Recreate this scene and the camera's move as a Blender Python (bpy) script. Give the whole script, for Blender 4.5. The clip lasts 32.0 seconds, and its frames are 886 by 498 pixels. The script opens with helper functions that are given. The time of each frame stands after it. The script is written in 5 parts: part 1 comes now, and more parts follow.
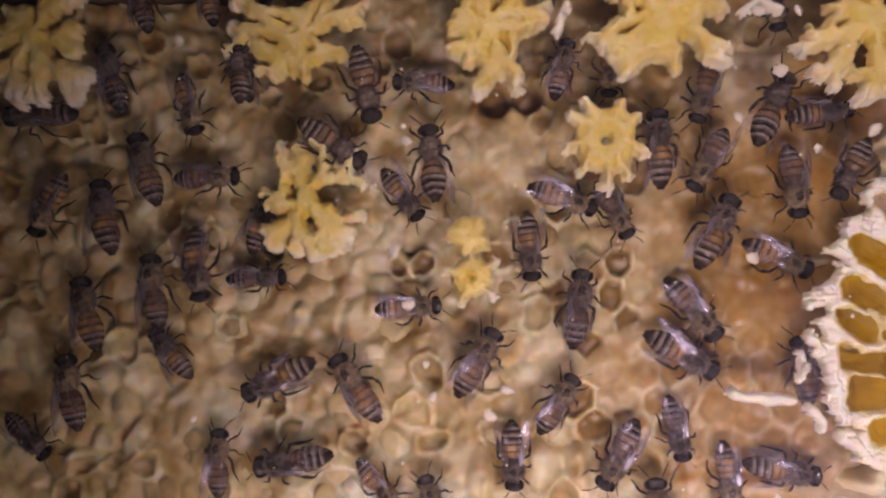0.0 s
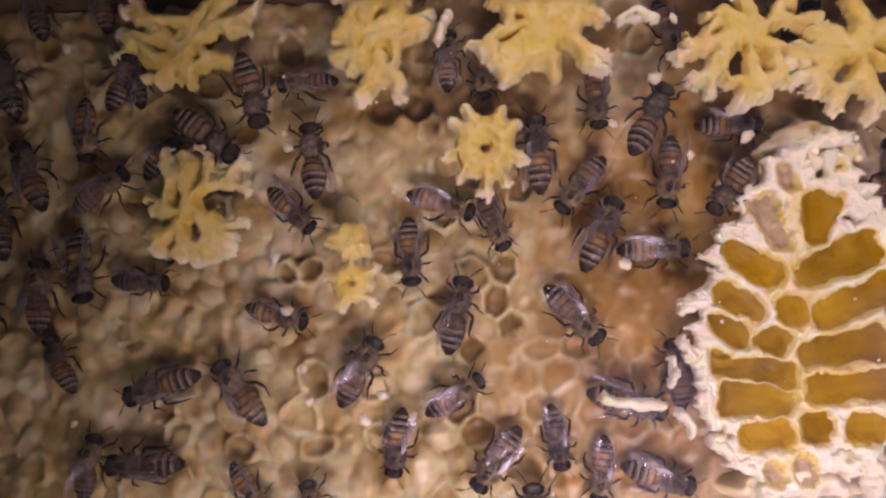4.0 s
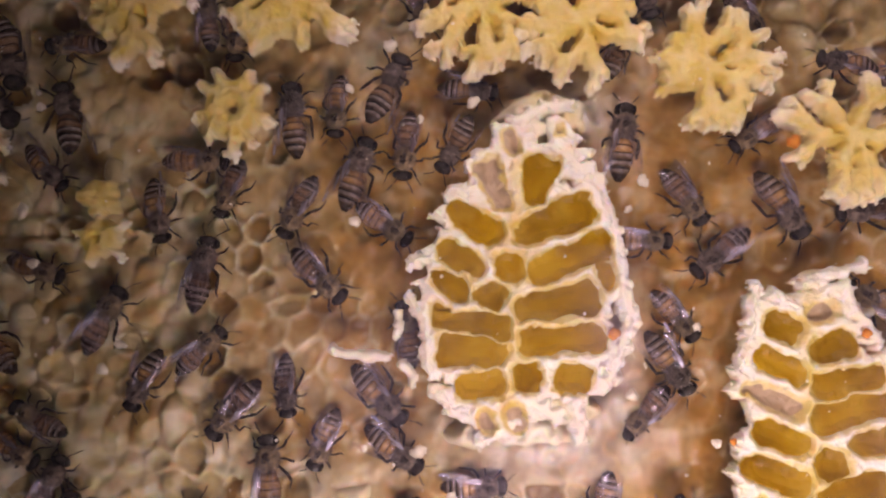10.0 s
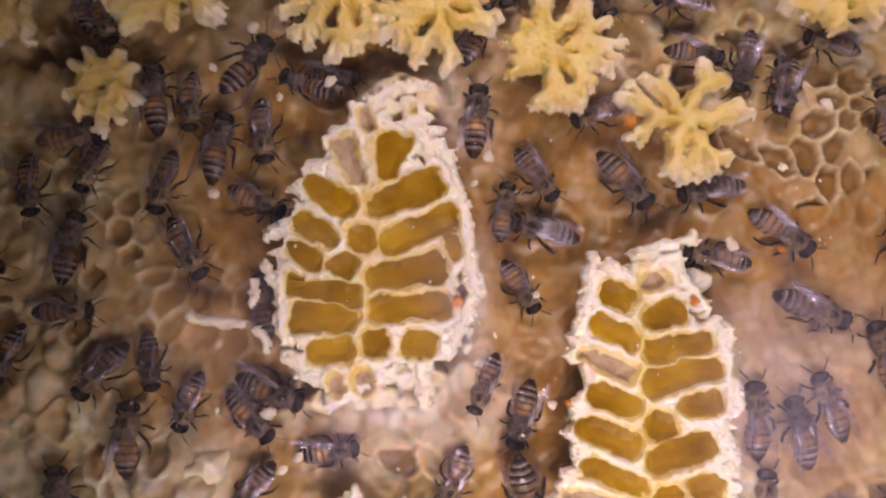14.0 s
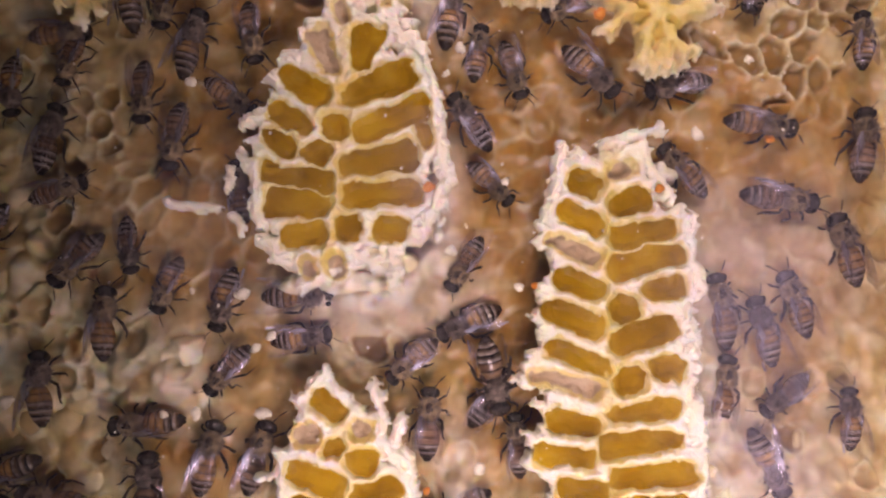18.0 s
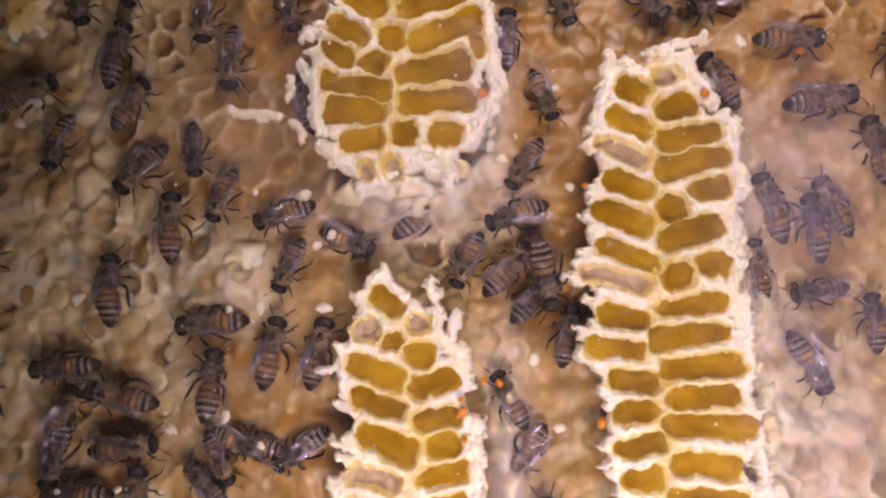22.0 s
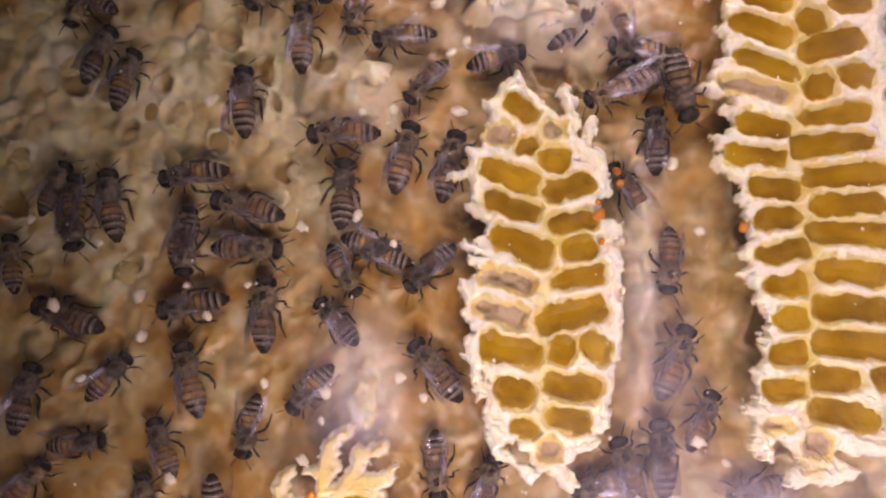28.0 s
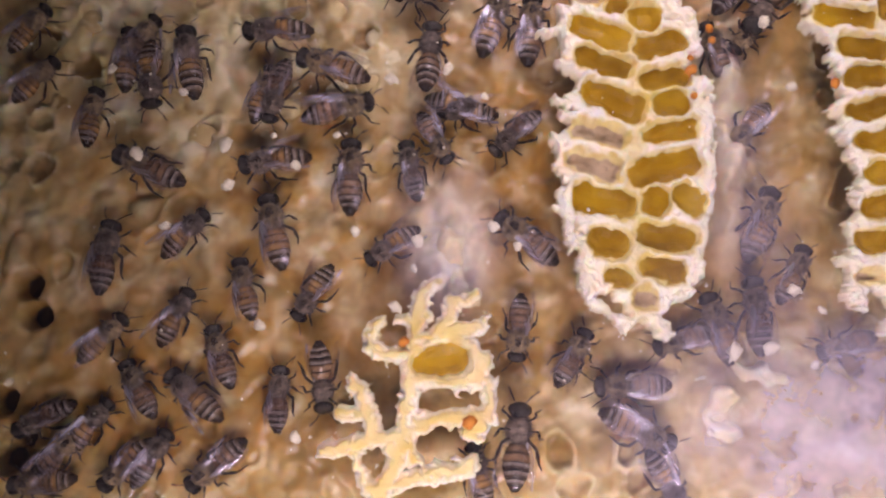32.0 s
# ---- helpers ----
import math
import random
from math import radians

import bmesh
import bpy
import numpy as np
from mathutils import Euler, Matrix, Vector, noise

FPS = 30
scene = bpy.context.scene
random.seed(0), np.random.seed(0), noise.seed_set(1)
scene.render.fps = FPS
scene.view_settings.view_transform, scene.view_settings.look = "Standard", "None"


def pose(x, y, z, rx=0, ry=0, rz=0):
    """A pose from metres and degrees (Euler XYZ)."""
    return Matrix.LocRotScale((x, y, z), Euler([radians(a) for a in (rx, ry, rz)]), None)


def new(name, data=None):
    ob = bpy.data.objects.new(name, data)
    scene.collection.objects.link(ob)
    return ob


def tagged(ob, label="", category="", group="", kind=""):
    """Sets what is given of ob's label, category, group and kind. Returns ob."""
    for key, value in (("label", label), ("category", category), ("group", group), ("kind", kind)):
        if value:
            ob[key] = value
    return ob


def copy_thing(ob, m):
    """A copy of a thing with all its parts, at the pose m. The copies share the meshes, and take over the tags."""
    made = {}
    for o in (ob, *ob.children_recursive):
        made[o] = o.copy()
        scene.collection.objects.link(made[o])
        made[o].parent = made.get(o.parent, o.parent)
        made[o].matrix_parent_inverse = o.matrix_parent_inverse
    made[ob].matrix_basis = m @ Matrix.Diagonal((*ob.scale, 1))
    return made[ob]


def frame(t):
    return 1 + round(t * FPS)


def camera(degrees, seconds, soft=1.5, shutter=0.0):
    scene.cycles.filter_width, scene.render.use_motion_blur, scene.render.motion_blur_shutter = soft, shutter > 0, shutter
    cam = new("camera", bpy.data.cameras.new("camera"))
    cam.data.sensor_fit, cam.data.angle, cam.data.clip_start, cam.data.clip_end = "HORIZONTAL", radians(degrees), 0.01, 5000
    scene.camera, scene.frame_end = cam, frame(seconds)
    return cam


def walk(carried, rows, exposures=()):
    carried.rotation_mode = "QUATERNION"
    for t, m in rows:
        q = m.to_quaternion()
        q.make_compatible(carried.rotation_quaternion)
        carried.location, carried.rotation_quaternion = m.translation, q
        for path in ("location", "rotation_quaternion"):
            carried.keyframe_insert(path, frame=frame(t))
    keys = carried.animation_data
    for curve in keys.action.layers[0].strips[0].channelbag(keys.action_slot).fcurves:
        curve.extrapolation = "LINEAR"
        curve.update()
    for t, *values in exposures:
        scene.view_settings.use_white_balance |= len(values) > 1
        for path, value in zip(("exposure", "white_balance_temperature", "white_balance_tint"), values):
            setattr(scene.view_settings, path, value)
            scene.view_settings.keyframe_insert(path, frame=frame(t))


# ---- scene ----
cam = camera(57.56, 32.0, soft=2.2)
BASE = 0.15  # height of the comb's middle above the hive's foot
ROWS = [
    (0.0, -0.0576, -0.1166, 0.0127, 4.77, 5.54, 0.03),
    (0.5, -0.0556, -0.1156, 0.0138, 4.88, 5.32, 0.13),
    (1.0, -0.0531, -0.1147, 0.0134, 5.17, 5.64, 0.06),
    (1.5, -0.0499, -0.1143, 0.0121, 5.59, 6.18, 0.09),
    (2.0, -0.0476, -0.1144, 0.0115, 5.65, 6.59, 0.05),
    (2.5, -0.0448, -0.1150, 0.0132, 5.54, 5.87, 0.14),
    (3.0, -0.0421, -0.1152, 0.0127, 5.42, 6.07, 0.03),
    (3.5, -0.0409, -0.1156, 0.0126, 5.17, 5.92, 0.03),
    (5.5, -0.0335, -0.1172, 0.0126, 4.18, 6.24, -0.33),
    (6.0, -0.0316, -0.1185, 0.0127, 4.11, 6.12, -0.41),
    (6.5, -0.0296, -0.1202, 0.0121, 4.20, 6.17, -0.47),
    (7.0, -0.0269, -0.1197, 0.0108, 3.90, 6.25, -0.42),
    (7.5, -0.0221, -0.1183, 0.0087, 3.78, 6.50, -0.35),
    (8.0, -0.0168, -0.1173, 0.0065, 3.66, 6.32, -0.23),
    (8.5, -0.0121, -0.1166, 0.0047, 3.65, 6.48, -0.20),
    (9.0, -0.0093, -0.1169, 0.0049, 3.47, 6.34, -0.18),
    (9.5, -0.0067, -0.1174, 0.0045, 3.27, 6.61, -0.32),
    (10.0, -0.0035, -0.1178, 0.0049, 3.16, 6.48, -0.59),
    (10.5, -0.0002, -0.1180, 0.0049, 2.83, 6.39, -0.80),
    (11.0, 0.0021, -0.1183, 0.0040, 2.41, 6.49, -0.89),
    (11.5, 0.0042, -0.1193, 0.0025, 2.14, 7.04, -0.77),
    (12.0, 0.0063, -0.1203, 0.0027, 2.06, 6.98, -0.55),
    (12.5, 0.0084, -0.1207, 0.0008, 1.85, 7.62, -0.61),
    (13.0, 0.0113, -0.1212, -0.0000, 1.61, 7.75, -0.66),
    (13.5, 0.0145, -0.1210, -0.0019, 1.55, 8.15, -0.68),
    (15.5, 0.0166, -0.1241, -0.0066, 1.11, 7.61, -1.02),
    (16.0, 0.0177, -0.1241, -0.0095, 1.06, 7.66, -0.92),
    (16.5, 0.0201, -0.1229, -0.0112, 1.55, 7.10, -1.09),
    (17.0, 0.0204, -0.1224, -0.0130, 1.32, 6.68, -1.26),
    (17.5, 0.0209, -0.1223, -0.0157, 1.48, 6.82, -1.31),
    (18.0, 0.0206, -0.1223, -0.0181, 1.46, 6.80, -1.29),
    (18.5, 0.0197, -0.1228, -0.0192, 1.39, 6.39, -1.36),
    (19.0, 0.0180, -0.1240, -0.0204, 1.37, 6.16, -1.53),
    (19.5, 0.0165, -0.1250, -0.0229, 1.24, 6.35, -1.64),
    (20.0, 0.0152, -0.1246, -0.0267, 1.34, 6.81, -1.74),
    (20.5, 0.0149, -0.1239, -0.0298, 1.50, 6.94, -1.73),
    (21.0, 0.0157, -0.1245, -0.0315, 1.77, 7.02, -1.50),
    (21.5, 0.0151, -0.1253, -0.0345, 1.61, 7.79, -1.32),
    (22.0, 0.0136, -0.1251, -0.0362, 1.94, 7.68, -1.26),
    (22.5, 0.0105, -0.1248, -0.0383, 2.01, 7.73, -1.36),
    (23.0, 0.0097, -0.1227, -0.0422, 2.86, 8.41, -1.79),
    (23.5, 0.0087, -0.1220, -0.0429, 3.03, 7.87, -2.00),
    (24.0, 0.0089, -0.1210, -0.0459, 3.10, 8.20, -2.12),
    (24.5, 0.0091, -0.1185, -0.0522, 3.36, 9.46, -2.29),
    (25.0, 0.0085, -0.1181, -0.0543, 3.29, 8.85, -2.22),
    (25.5, 0.0096, -0.1161, -0.0595, 3.66, 10.17, -2.61),
    (27.5, -0.0039, -0.1194, -0.0701, 2.28, 10.96, -2.63),
    (28.0, -0.0037, -0.1187, -0.0721, 2.87, 10.22, -2.83),
    (28.5, -0.0059, -0.1180, -0.0755, 2.88, 10.20, -2.76),
    (29.0, -0.0094, -0.1173, -0.0790, 2.52, 10.46, -2.83),
    (29.5, -0.0120, -0.1171, -0.0812, 2.33, 10.41, -2.87),
    (30.0, -0.0141, -0.1167, -0.0836, 1.96, 10.58, -2.96),
    (30.5, -0.0156, -0.1163, -0.0865, 1.72, 10.76, -2.90),
    (31.0, -0.0171, -0.1152, -0.0901, 1.40, 10.81, -2.91),
    (31.5, -0.0182, -0.1144, -0.0930, 1.21, 10.67, -3.02),
    (32.0, -0.0199, -0.1140, -0.0955, 1.04, 10.81, -3.23),
]
walk(cam, [(t, pose(x, y, BASE + z, 90 + pitch, roll, yaw)) for t, x, y, z, yaw, pitch, roll in ROWS],
     exposures=[(0.0, -0.55, 6250, 14), (6.0, -0.40, 6480, 13), (13.0, -0.27, 6500, 12), (22.0, -0.17, 6500, 10.5), (23.0, -0.16, 6850, 9), (26.0, -0.1, 6800, 8.5),
                (29.0, -0.1, 6550, 8), (32.0, -0.14, 6050, 8)])

# ---- light: a dim room and one lamp that travels beside the lens ----
world = bpy.data.worlds.new("room")
scene.world = world
world.use_nodes = True
world.node_tree.nodes["Background"].inputs[0].default_value = (0.62, 0.58, 0.66, 1)
world.node_tree.nodes["Background"].inputs[1].default_value = 0.02
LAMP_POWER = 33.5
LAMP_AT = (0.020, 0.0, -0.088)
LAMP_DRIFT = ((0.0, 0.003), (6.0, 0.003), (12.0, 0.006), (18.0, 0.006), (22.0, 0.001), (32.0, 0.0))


# ---- materials ----
def nodes_of(name):
    m = bpy.data.materials.new(name)
    m.use_nodes = True
    nt = m.node_tree
    return m, nt, nt.nodes["Principled BSDF"]


def ramp(nt, fac, stops):
    r = nt.nodes.new("ShaderNodeValToRGB")
    r.color_ramp.elements[0].position, r.color_ramp.elements[0].color = stops[0][0], (*stops[0][1], 1)
    r.color_ramp.elements[1].position, r.color_ramp.elements[1].color = stops[-1][0], (*stops[-1][1], 1)
    for p, c in stops[1:-1]:
        r.color_ramp.elements.new(p).color = (*c, 1)
    nt.links.new(fac, r.inputs[0])
    return r.outputs[0]


def grain(nt, scale, detail=4.0, rough=0.6):
    co = nt.nodes.new("ShaderNodeTexCoord")
    n = nt.nodes.new("ShaderNodeTexNoise")
    n.inputs["Scale"].default_value, n.inputs["Detail"].default_value, n.inputs["Roughness"].default_value = scale, detail, rough
    nt.links.new(co.outputs["Object"], n.inputs["Vector"])
    return n.outputs["Fac"]


def bump(nt, b, height, strength, distance):
    n = nt.nodes.new("ShaderNodeBump")
    n.inputs["Strength"].default_value, n.inputs["Distance"].default_value = strength, distance
    nt.links.new(height, n.inputs["Height"])
    nt.links.new(n.outputs["Normal"], b.inputs["Normal"])


def mix(nt, fac, a, b, kind="MIX"):
    m = nt.nodes.new("ShaderNodeMix")
    m.data_type, m.blend_type = "RGBA", kind
    for sock, v in ((m.inputs["Factor"], fac), (m.inputs["A"], a), (m.inputs["B"], b)):
        if isinstance(v, (tuple, float, int)):
            sock.default_value = (*v, 1) if isinstance(v, tuple) else v
        else:
            nt.links.new(v, sock)
    return m.outputs["Result"]


def attr(nt, name):
    a = nt.nodes.new("ShaderNodeAttribute")
    a.attribute_name = name
    return a.outputs["Fac"]


def simple(name, dark, light, scale, rough=0.6, relief=0.3, depth=0.0002, spec=0.4, metal=0.0, vary=0.0):
    m, nt, b = nodes_of(name)
    n = grain(nt, scale)
    c = ramp(nt, n, [(0.3, dark), (0.7, light)])
    if vary:
        ob = nt.nodes.new("ShaderNodeObjectInfo")
        c = mix(nt, vary, c, ramp(nt, ob.outputs["Random"], [(0.0, (0.35, 0.33, 0.36)), (1.0, (1.35, 1.25, 1.15))]), "MULTIPLY")
    nt.links.new(c, b.inputs["Base Color"])
    b.inputs["Roughness"].default_value, b.inputs["Metallic"].default_value = rough, metal
    b.inputs["Specular IOR Level"].default_value = spec
    if relief:
        bump(nt, b, grain(nt, scale * 3), relief, depth)
    return m


def banded(name, dark, light):
    """The plates of an abdomen: coloured in front, black behind, with a fringe of pale hair on the hind ones."""
    m, nt, b = nodes_of(name)
    n, fine, ob = grain(nt, 520), grain(nt, 1900), nt.nodes.new("ShaderNodeObjectInfo")
    c = ramp(nt, n, [(0.3, dark), (0.7, light)])
    c = mix(nt, 0.5, c, ramp(nt, ob.outputs["Random"], [(0.0, (0.45, 0.42, 0.44)), (1.0, (1.3, 1.2, 1.1))]), "MULTIPLY")
    c = mix(nt, attr(nt, "dark"), c, ramp(nt, n, [(0.3, (0.009, 0.006, 0.006)), (0.7, (0.034, 0.022, 0.018))]))
    c = mix(nt, attr(nt, "pale"), c, ramp(nt, fine, [(0.35, (0.12, 0.10, 0.095)), (0.65, (0.42, 0.365, 0.34))]))
    nt.links.new(c, b.inputs["Base Color"])
    b.inputs["Roughness"].default_value, b.inputs["Specular IOR Level"].default_value = 0.27, 0.55
    bump(nt, b, fine, 0.4, 0.0001)
    return m


def comb_material():
    """Old comb: pale wax, honey-soaked brown, white fresh cappings, by what each place of the comb holds, plus painted
    light and shade.
    """
    m, nt, b = nodes_of("comb_wax")
    fine, broad = grain(nt, 900, 5), grain(nt, 120, 3)
    pale = ramp(nt, broad, [(0.3, (0.40, 0.285, 0.10)), (0.5, (0.64, 0.50, 0.23)), (0.75, (0.80, 0.70, 0.42))])
    wet_and_dim = ramp(nt, broad, [(0.3, (0.31, 0.150, 0.024)), (0.6, (0.46, 0.258, 0.056)), (0.8, (0.55, 0.35, 0.105))])
    fresh = ramp(nt, broad, [(0.3, (0.74, 0.66, 0.57)), (0.7, (0.90, 0.86, 0.80))])
    c = mix(nt, attr(nt, "wet_and_dim"), pale, wet_and_dim)
    c = mix(nt, attr(nt, "fresh"), c, fresh)
    c = mix(nt, attr(nt, "rim"), c, ramp(nt, broad, [(0.3, (0.62, 0.53, 0.30)), (0.7, (0.80, 0.74, 0.54))]))
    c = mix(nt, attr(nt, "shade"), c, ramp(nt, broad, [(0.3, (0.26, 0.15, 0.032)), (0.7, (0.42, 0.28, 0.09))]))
    # open cells brown; the deepest carry their shade as near-black colour
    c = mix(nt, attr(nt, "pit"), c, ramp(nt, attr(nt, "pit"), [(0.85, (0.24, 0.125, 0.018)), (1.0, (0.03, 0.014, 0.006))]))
    c = mix(nt, 0.4, c, ramp(nt, fine, [(0.32, (0.5, 0.47, 0.42)), (0.6, (1, 1, 1))]), "MULTIPLY")
    nt.links.new(c, b.inputs["Base Color"])
    nt.links.new(ramp(nt, attr(nt, "wet_and_dim"), [(0.0, (0.35,) * 3), (1.0, (0.32,) * 3)]), b.inputs["Roughness"])
    b.inputs["Specular IOR Level"].default_value = 0.45
    b.inputs["Subsurface Weight"].default_value, b.inputs["Subsurface Scale"].default_value = 0.55, 1.4
    b.inputs["Subsurface Radius"].default_value = (0.0022, 0.0013, 0.0006)
    bump(nt, b, fine, 0.25, 0.0004)
    return m


def burr_material():
    """Wax drawn onto the glass: yellow at its core, white and crumbly where it is newest."""
    m, nt, b = nodes_of("burr_wax")
    fine, broad = grain(nt, 1500, 5), grain(nt, 260, 3)
    yellow = ramp(nt, broad, [(0.3, (0.66, 0.48, 0.075)), (0.7, (0.80, 0.645, 0.18))])
    white = ramp(nt, broad, [(0.3, (0.90, 0.84, 0.69)), (0.7, (0.975, 0.945, 0.875))])
    c = mix(nt, attr(nt, "fresh"), yellow, white)
    c = mix(nt, 0.2, c, ramp(nt, fine, [(0.3, (0.66, 0.58, 0.42)), (0.65, (1, 1, 1))]), "MULTIPLY")
    nt.links.new(c, b.inputs["Base Color"])
    b.inputs["Roughness"].default_value, b.inputs["Specular IOR Level"].default_value = 0.6, 0.3
    b.inputs["Subsurface Weight"].default_value = 0.4
    b.inputs["Subsurface Radius"].default_value = (0.0012, 0.0008, 0.0004)
    b.inputs["Subsurface Scale"].default_value = 1.0
    bump(nt, b, fine, 0.5, 0.0004)
    return m


def honey_material():
    m, nt, b = nodes_of("honey")
    co = nt.nodes.new("ShaderNodeTexCoord")
    mp = nt.nodes.new("ShaderNodeMapping")
    mp.inputs["Scale"].default_value = (110, 110, 150)
    n = nt.nodes.new("ShaderNodeTexNoise")
    n.inputs["Scale"].default_value, n.inputs["Detail"].default_value = 1.0, 3.0
    nt.links.new(co.outputs["Object"], mp.inputs["Vector"])
    nt.links.new(mp.outputs["Vector"], n.inputs["Vector"])
    ob = nt.nodes.new("ShaderNodeObjectInfo")
    c = ramp(nt, n.outputs["Fac"], [(0.3, (0.215, 0.110, 0.001)), (0.5, (0.325, 0.178, 0.002)), (0.75, (0.50, 0.315, 0.010))])
    c = mix(nt, 0.5, c, ramp(nt, ob.outputs["Random"], [(0.0, (0.72, 0.72, 0.7)), (1.0, (1.2, 1.2, 1.0))]), "MULTIPLY")
    c = mix(nt, attr(nt, "thin"), c, (0.58, 0.40, 0.07))
    nt.links.new(c, b.inputs["Base Color"])
    b.inputs["Roughness"].default_value, b.inputs["IOR"].default_value = 0.22, 1.49
    b.inputs["Specular IOR Level"].default_value = 0.08
    bump(nt, b, grain(nt, 260, 2), 0.12, 0.0008)
    return m


def wing_material():
    """A clear membrane that glints."""
    m, nt, b = nodes_of("wing_membrane")
    out = nt.nodes["Material Output"]
    clear, gloss, sheen = nt.nodes.new("ShaderNodeBsdfTransparent"), nt.nodes.new("ShaderNodeBsdfGlossy"), nt.nodes.new("ShaderNodeMixShader")
    clear.inputs[0].default_value = (0.93, 0.91, 0.92, 1)
    gloss.inputs["Color"].default_value, gloss.inputs["Roughness"].default_value = (0.86, 0.82, 1.0, 1), 0.30
    co = nt.nodes.new("ShaderNodeTexCoord")
    mp = nt.nodes.new("ShaderNodeMapping")
    mp.inputs["Scale"].default_value = (160, 1100, 160)
    streak = nt.nodes.new("ShaderNodeTexNoise")
    streak.inputs["Scale"].default_value, streak.inputs["Detail"].default_value = 1.0, 2.0
    nt.links.new(co.outputs["Object"], mp.inputs["Vector"])
    nt.links.new(mp.outputs["Vector"], streak.inputs["Vector"])
    nt.links.new(ramp(nt, streak.outputs["Fac"], [(0.42, (0.03,) * 3), (0.58, (0.12,) * 3), (0.70, (0.34,) * 3)]), sheen.inputs[0])
    nt.links.new(clear.outputs[0], sheen.inputs[1])
    nt.links.new(gloss.outputs[0], sheen.inputs[2])
    nt.links.new(sheen.outputs[0], out.inputs["Surface"])
    bump(nt, gloss, streak.outputs["Fac"], 1.0, 0.0012)
    return m


def glass_material():
    """A hive window: clear, with a thin film whose lilac colour paints glare haze."""
    m, nt, b = nodes_of("window_glass")
    out = nt.nodes["Material Output"]
    clear, gloss, film = (nt.nodes.new(k) for k in ("ShaderNodeBsdfTransparent", "ShaderNodeBsdfGlossy", "ShaderNodeBsdfDiffuse"))
    clear.inputs[0].default_value = (0.98, 0.975, 0.985, 1)
    gloss.inputs["Roughness"].default_value = 0.02
    # lilac diffuse share that stands in for veiling glare
    film.inputs["Color"].default_value = (0.62, 0.56, 0.84, 1)
    one, two, fres = nt.nodes.new("ShaderNodeMixShader"), nt.nodes.new("ShaderNodeMixShader"), nt.nodes.new("ShaderNodeFresnel")
    nt.links.new(ramp(nt, grain(nt, 30, 3), [(0.3, (0.002,) * 3), (0.75, (0.010,) * 3)]), one.inputs[0])
    nt.links.new(clear.outputs[0], one.inputs[1])
    nt.links.new(film.outputs[0], one.inputs[2])
    nt.links.new(fres.outputs[0], two.inputs[0])
    nt.links.new(one.outputs[0], two.inputs[1])
    nt.links.new(gloss.outputs[0], two.inputs[2])
    nt.links.new(two.outputs[0], out.inputs["Surface"])
    return m


def smear_material():
    """A breath of wax wiped over the inside of the glass, dense in places."""
    m, nt, b = nodes_of("wax_smear")
    out = nt.nodes["Material Output"]
    clear, film, both = (nt.nodes.new(k) for k in ("ShaderNodeBsdfTransparent", "ShaderNodeBsdfDiffuse", "ShaderNodeMixShader"))
    film.inputs["Color"].default_value = (0.72, 0.66, 0.90, 1)
    dense = ramp(nt, grain(nt, 170, 5, 0.65), [(0.3, (0.25,) * 3), (0.75, (1.0,) * 3)])
    nt.links.new(mix(nt, attr(nt, "amount"), (0.0, 0.0, 0.0), dense), both.inputs[0])
    nt.links.new(clear.outputs[0], both.inputs[1])
    nt.links.new(film.outputs[0], both.inputs[2])
    nt.links.new(both.outputs[0], out.inputs["Surface"])
    return m


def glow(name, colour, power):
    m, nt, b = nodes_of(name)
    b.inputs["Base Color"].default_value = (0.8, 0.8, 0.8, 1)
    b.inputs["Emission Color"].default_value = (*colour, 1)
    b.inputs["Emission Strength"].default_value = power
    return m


def cap_material():
    """Cappings: each its own shade between pale wax and honey-stained."""
    m, nt, b = nodes_of("cell_cap_wax")
    ob = nt.nodes.new("ShaderNodeObjectInfo")
    fine = grain(nt, 900, 5)
    c = ramp(nt, ob.outputs["Random"], [(0.0, (0.40, 0.26, 0.09)), (0.35, (0.60, 0.47, 0.22)), (0.8, (0.72, 0.61, 0.34)), (1.0, (0.78, 0.70, 0.46))])
    c = mix(nt, 0.5, c, ramp(nt, fine, [(0.32, (0.55, 0.5, 0.44)), (0.6, (1, 1, 1))]), "MULTIPLY")
    nt.links.new(c, b.inputs["Base Color"])
    b.inputs["Roughness"].default_value, b.inputs["Specular IOR Level"].default_value = 0.28, 0.5
    bump(nt, b, fine, 0.6, 0.0005)
    return m


M_CAP, M_SMEAR = cap_material(), smear_material()
M_COMB, M_BURR, M_HONEY, M_WING, M_GLASS = comb_material(), burr_material(), honey_material(), wing_material(), glass_material()
M_WOOD = simple("hive_wood", (0.10, 0.06, 0.03), (0.22, 0.14, 0.075), 60, 0.7, 0.4, 0.0004)
M_DRY = simple("dry_cell_floor", (0.38, 0.27, 0.16), (0.58, 0.45, 0.32), 300, 0.4, 0.5, 0.0005)
M_CRUMB = simple("wax_crumb", (0.70, 0.62, 0.47), (0.88, 0.82, 0.70), 900, 0.6, 0.6, 0.0004)
M_PROPOLIS = simple("propolis", (0.50, 0.13, 0.01), (0.72, 0.30, 0.03), 800, 0.35, 0.5, 0.0004)
M_VEIN = simple("wing_vein", (0.16, 0.115, 0.095), (0.40, 0.32, 0.30), 1500, 0.22, 0.2, 0.0001, 0.7)
M_EYE = simple("bee_eye", (0.008, 0.006, 0.007), (0.02, 0.016, 0.016), 2500, 0.2, 0.3, 0.00005, 0.6)
M_FUR = simple("bee_fur", (0.12, 0.092, 0.060), (0.42, 0.325, 0.20), 1300, 0.85, 0.5, 0.0004, 0.15, vary=0.55)
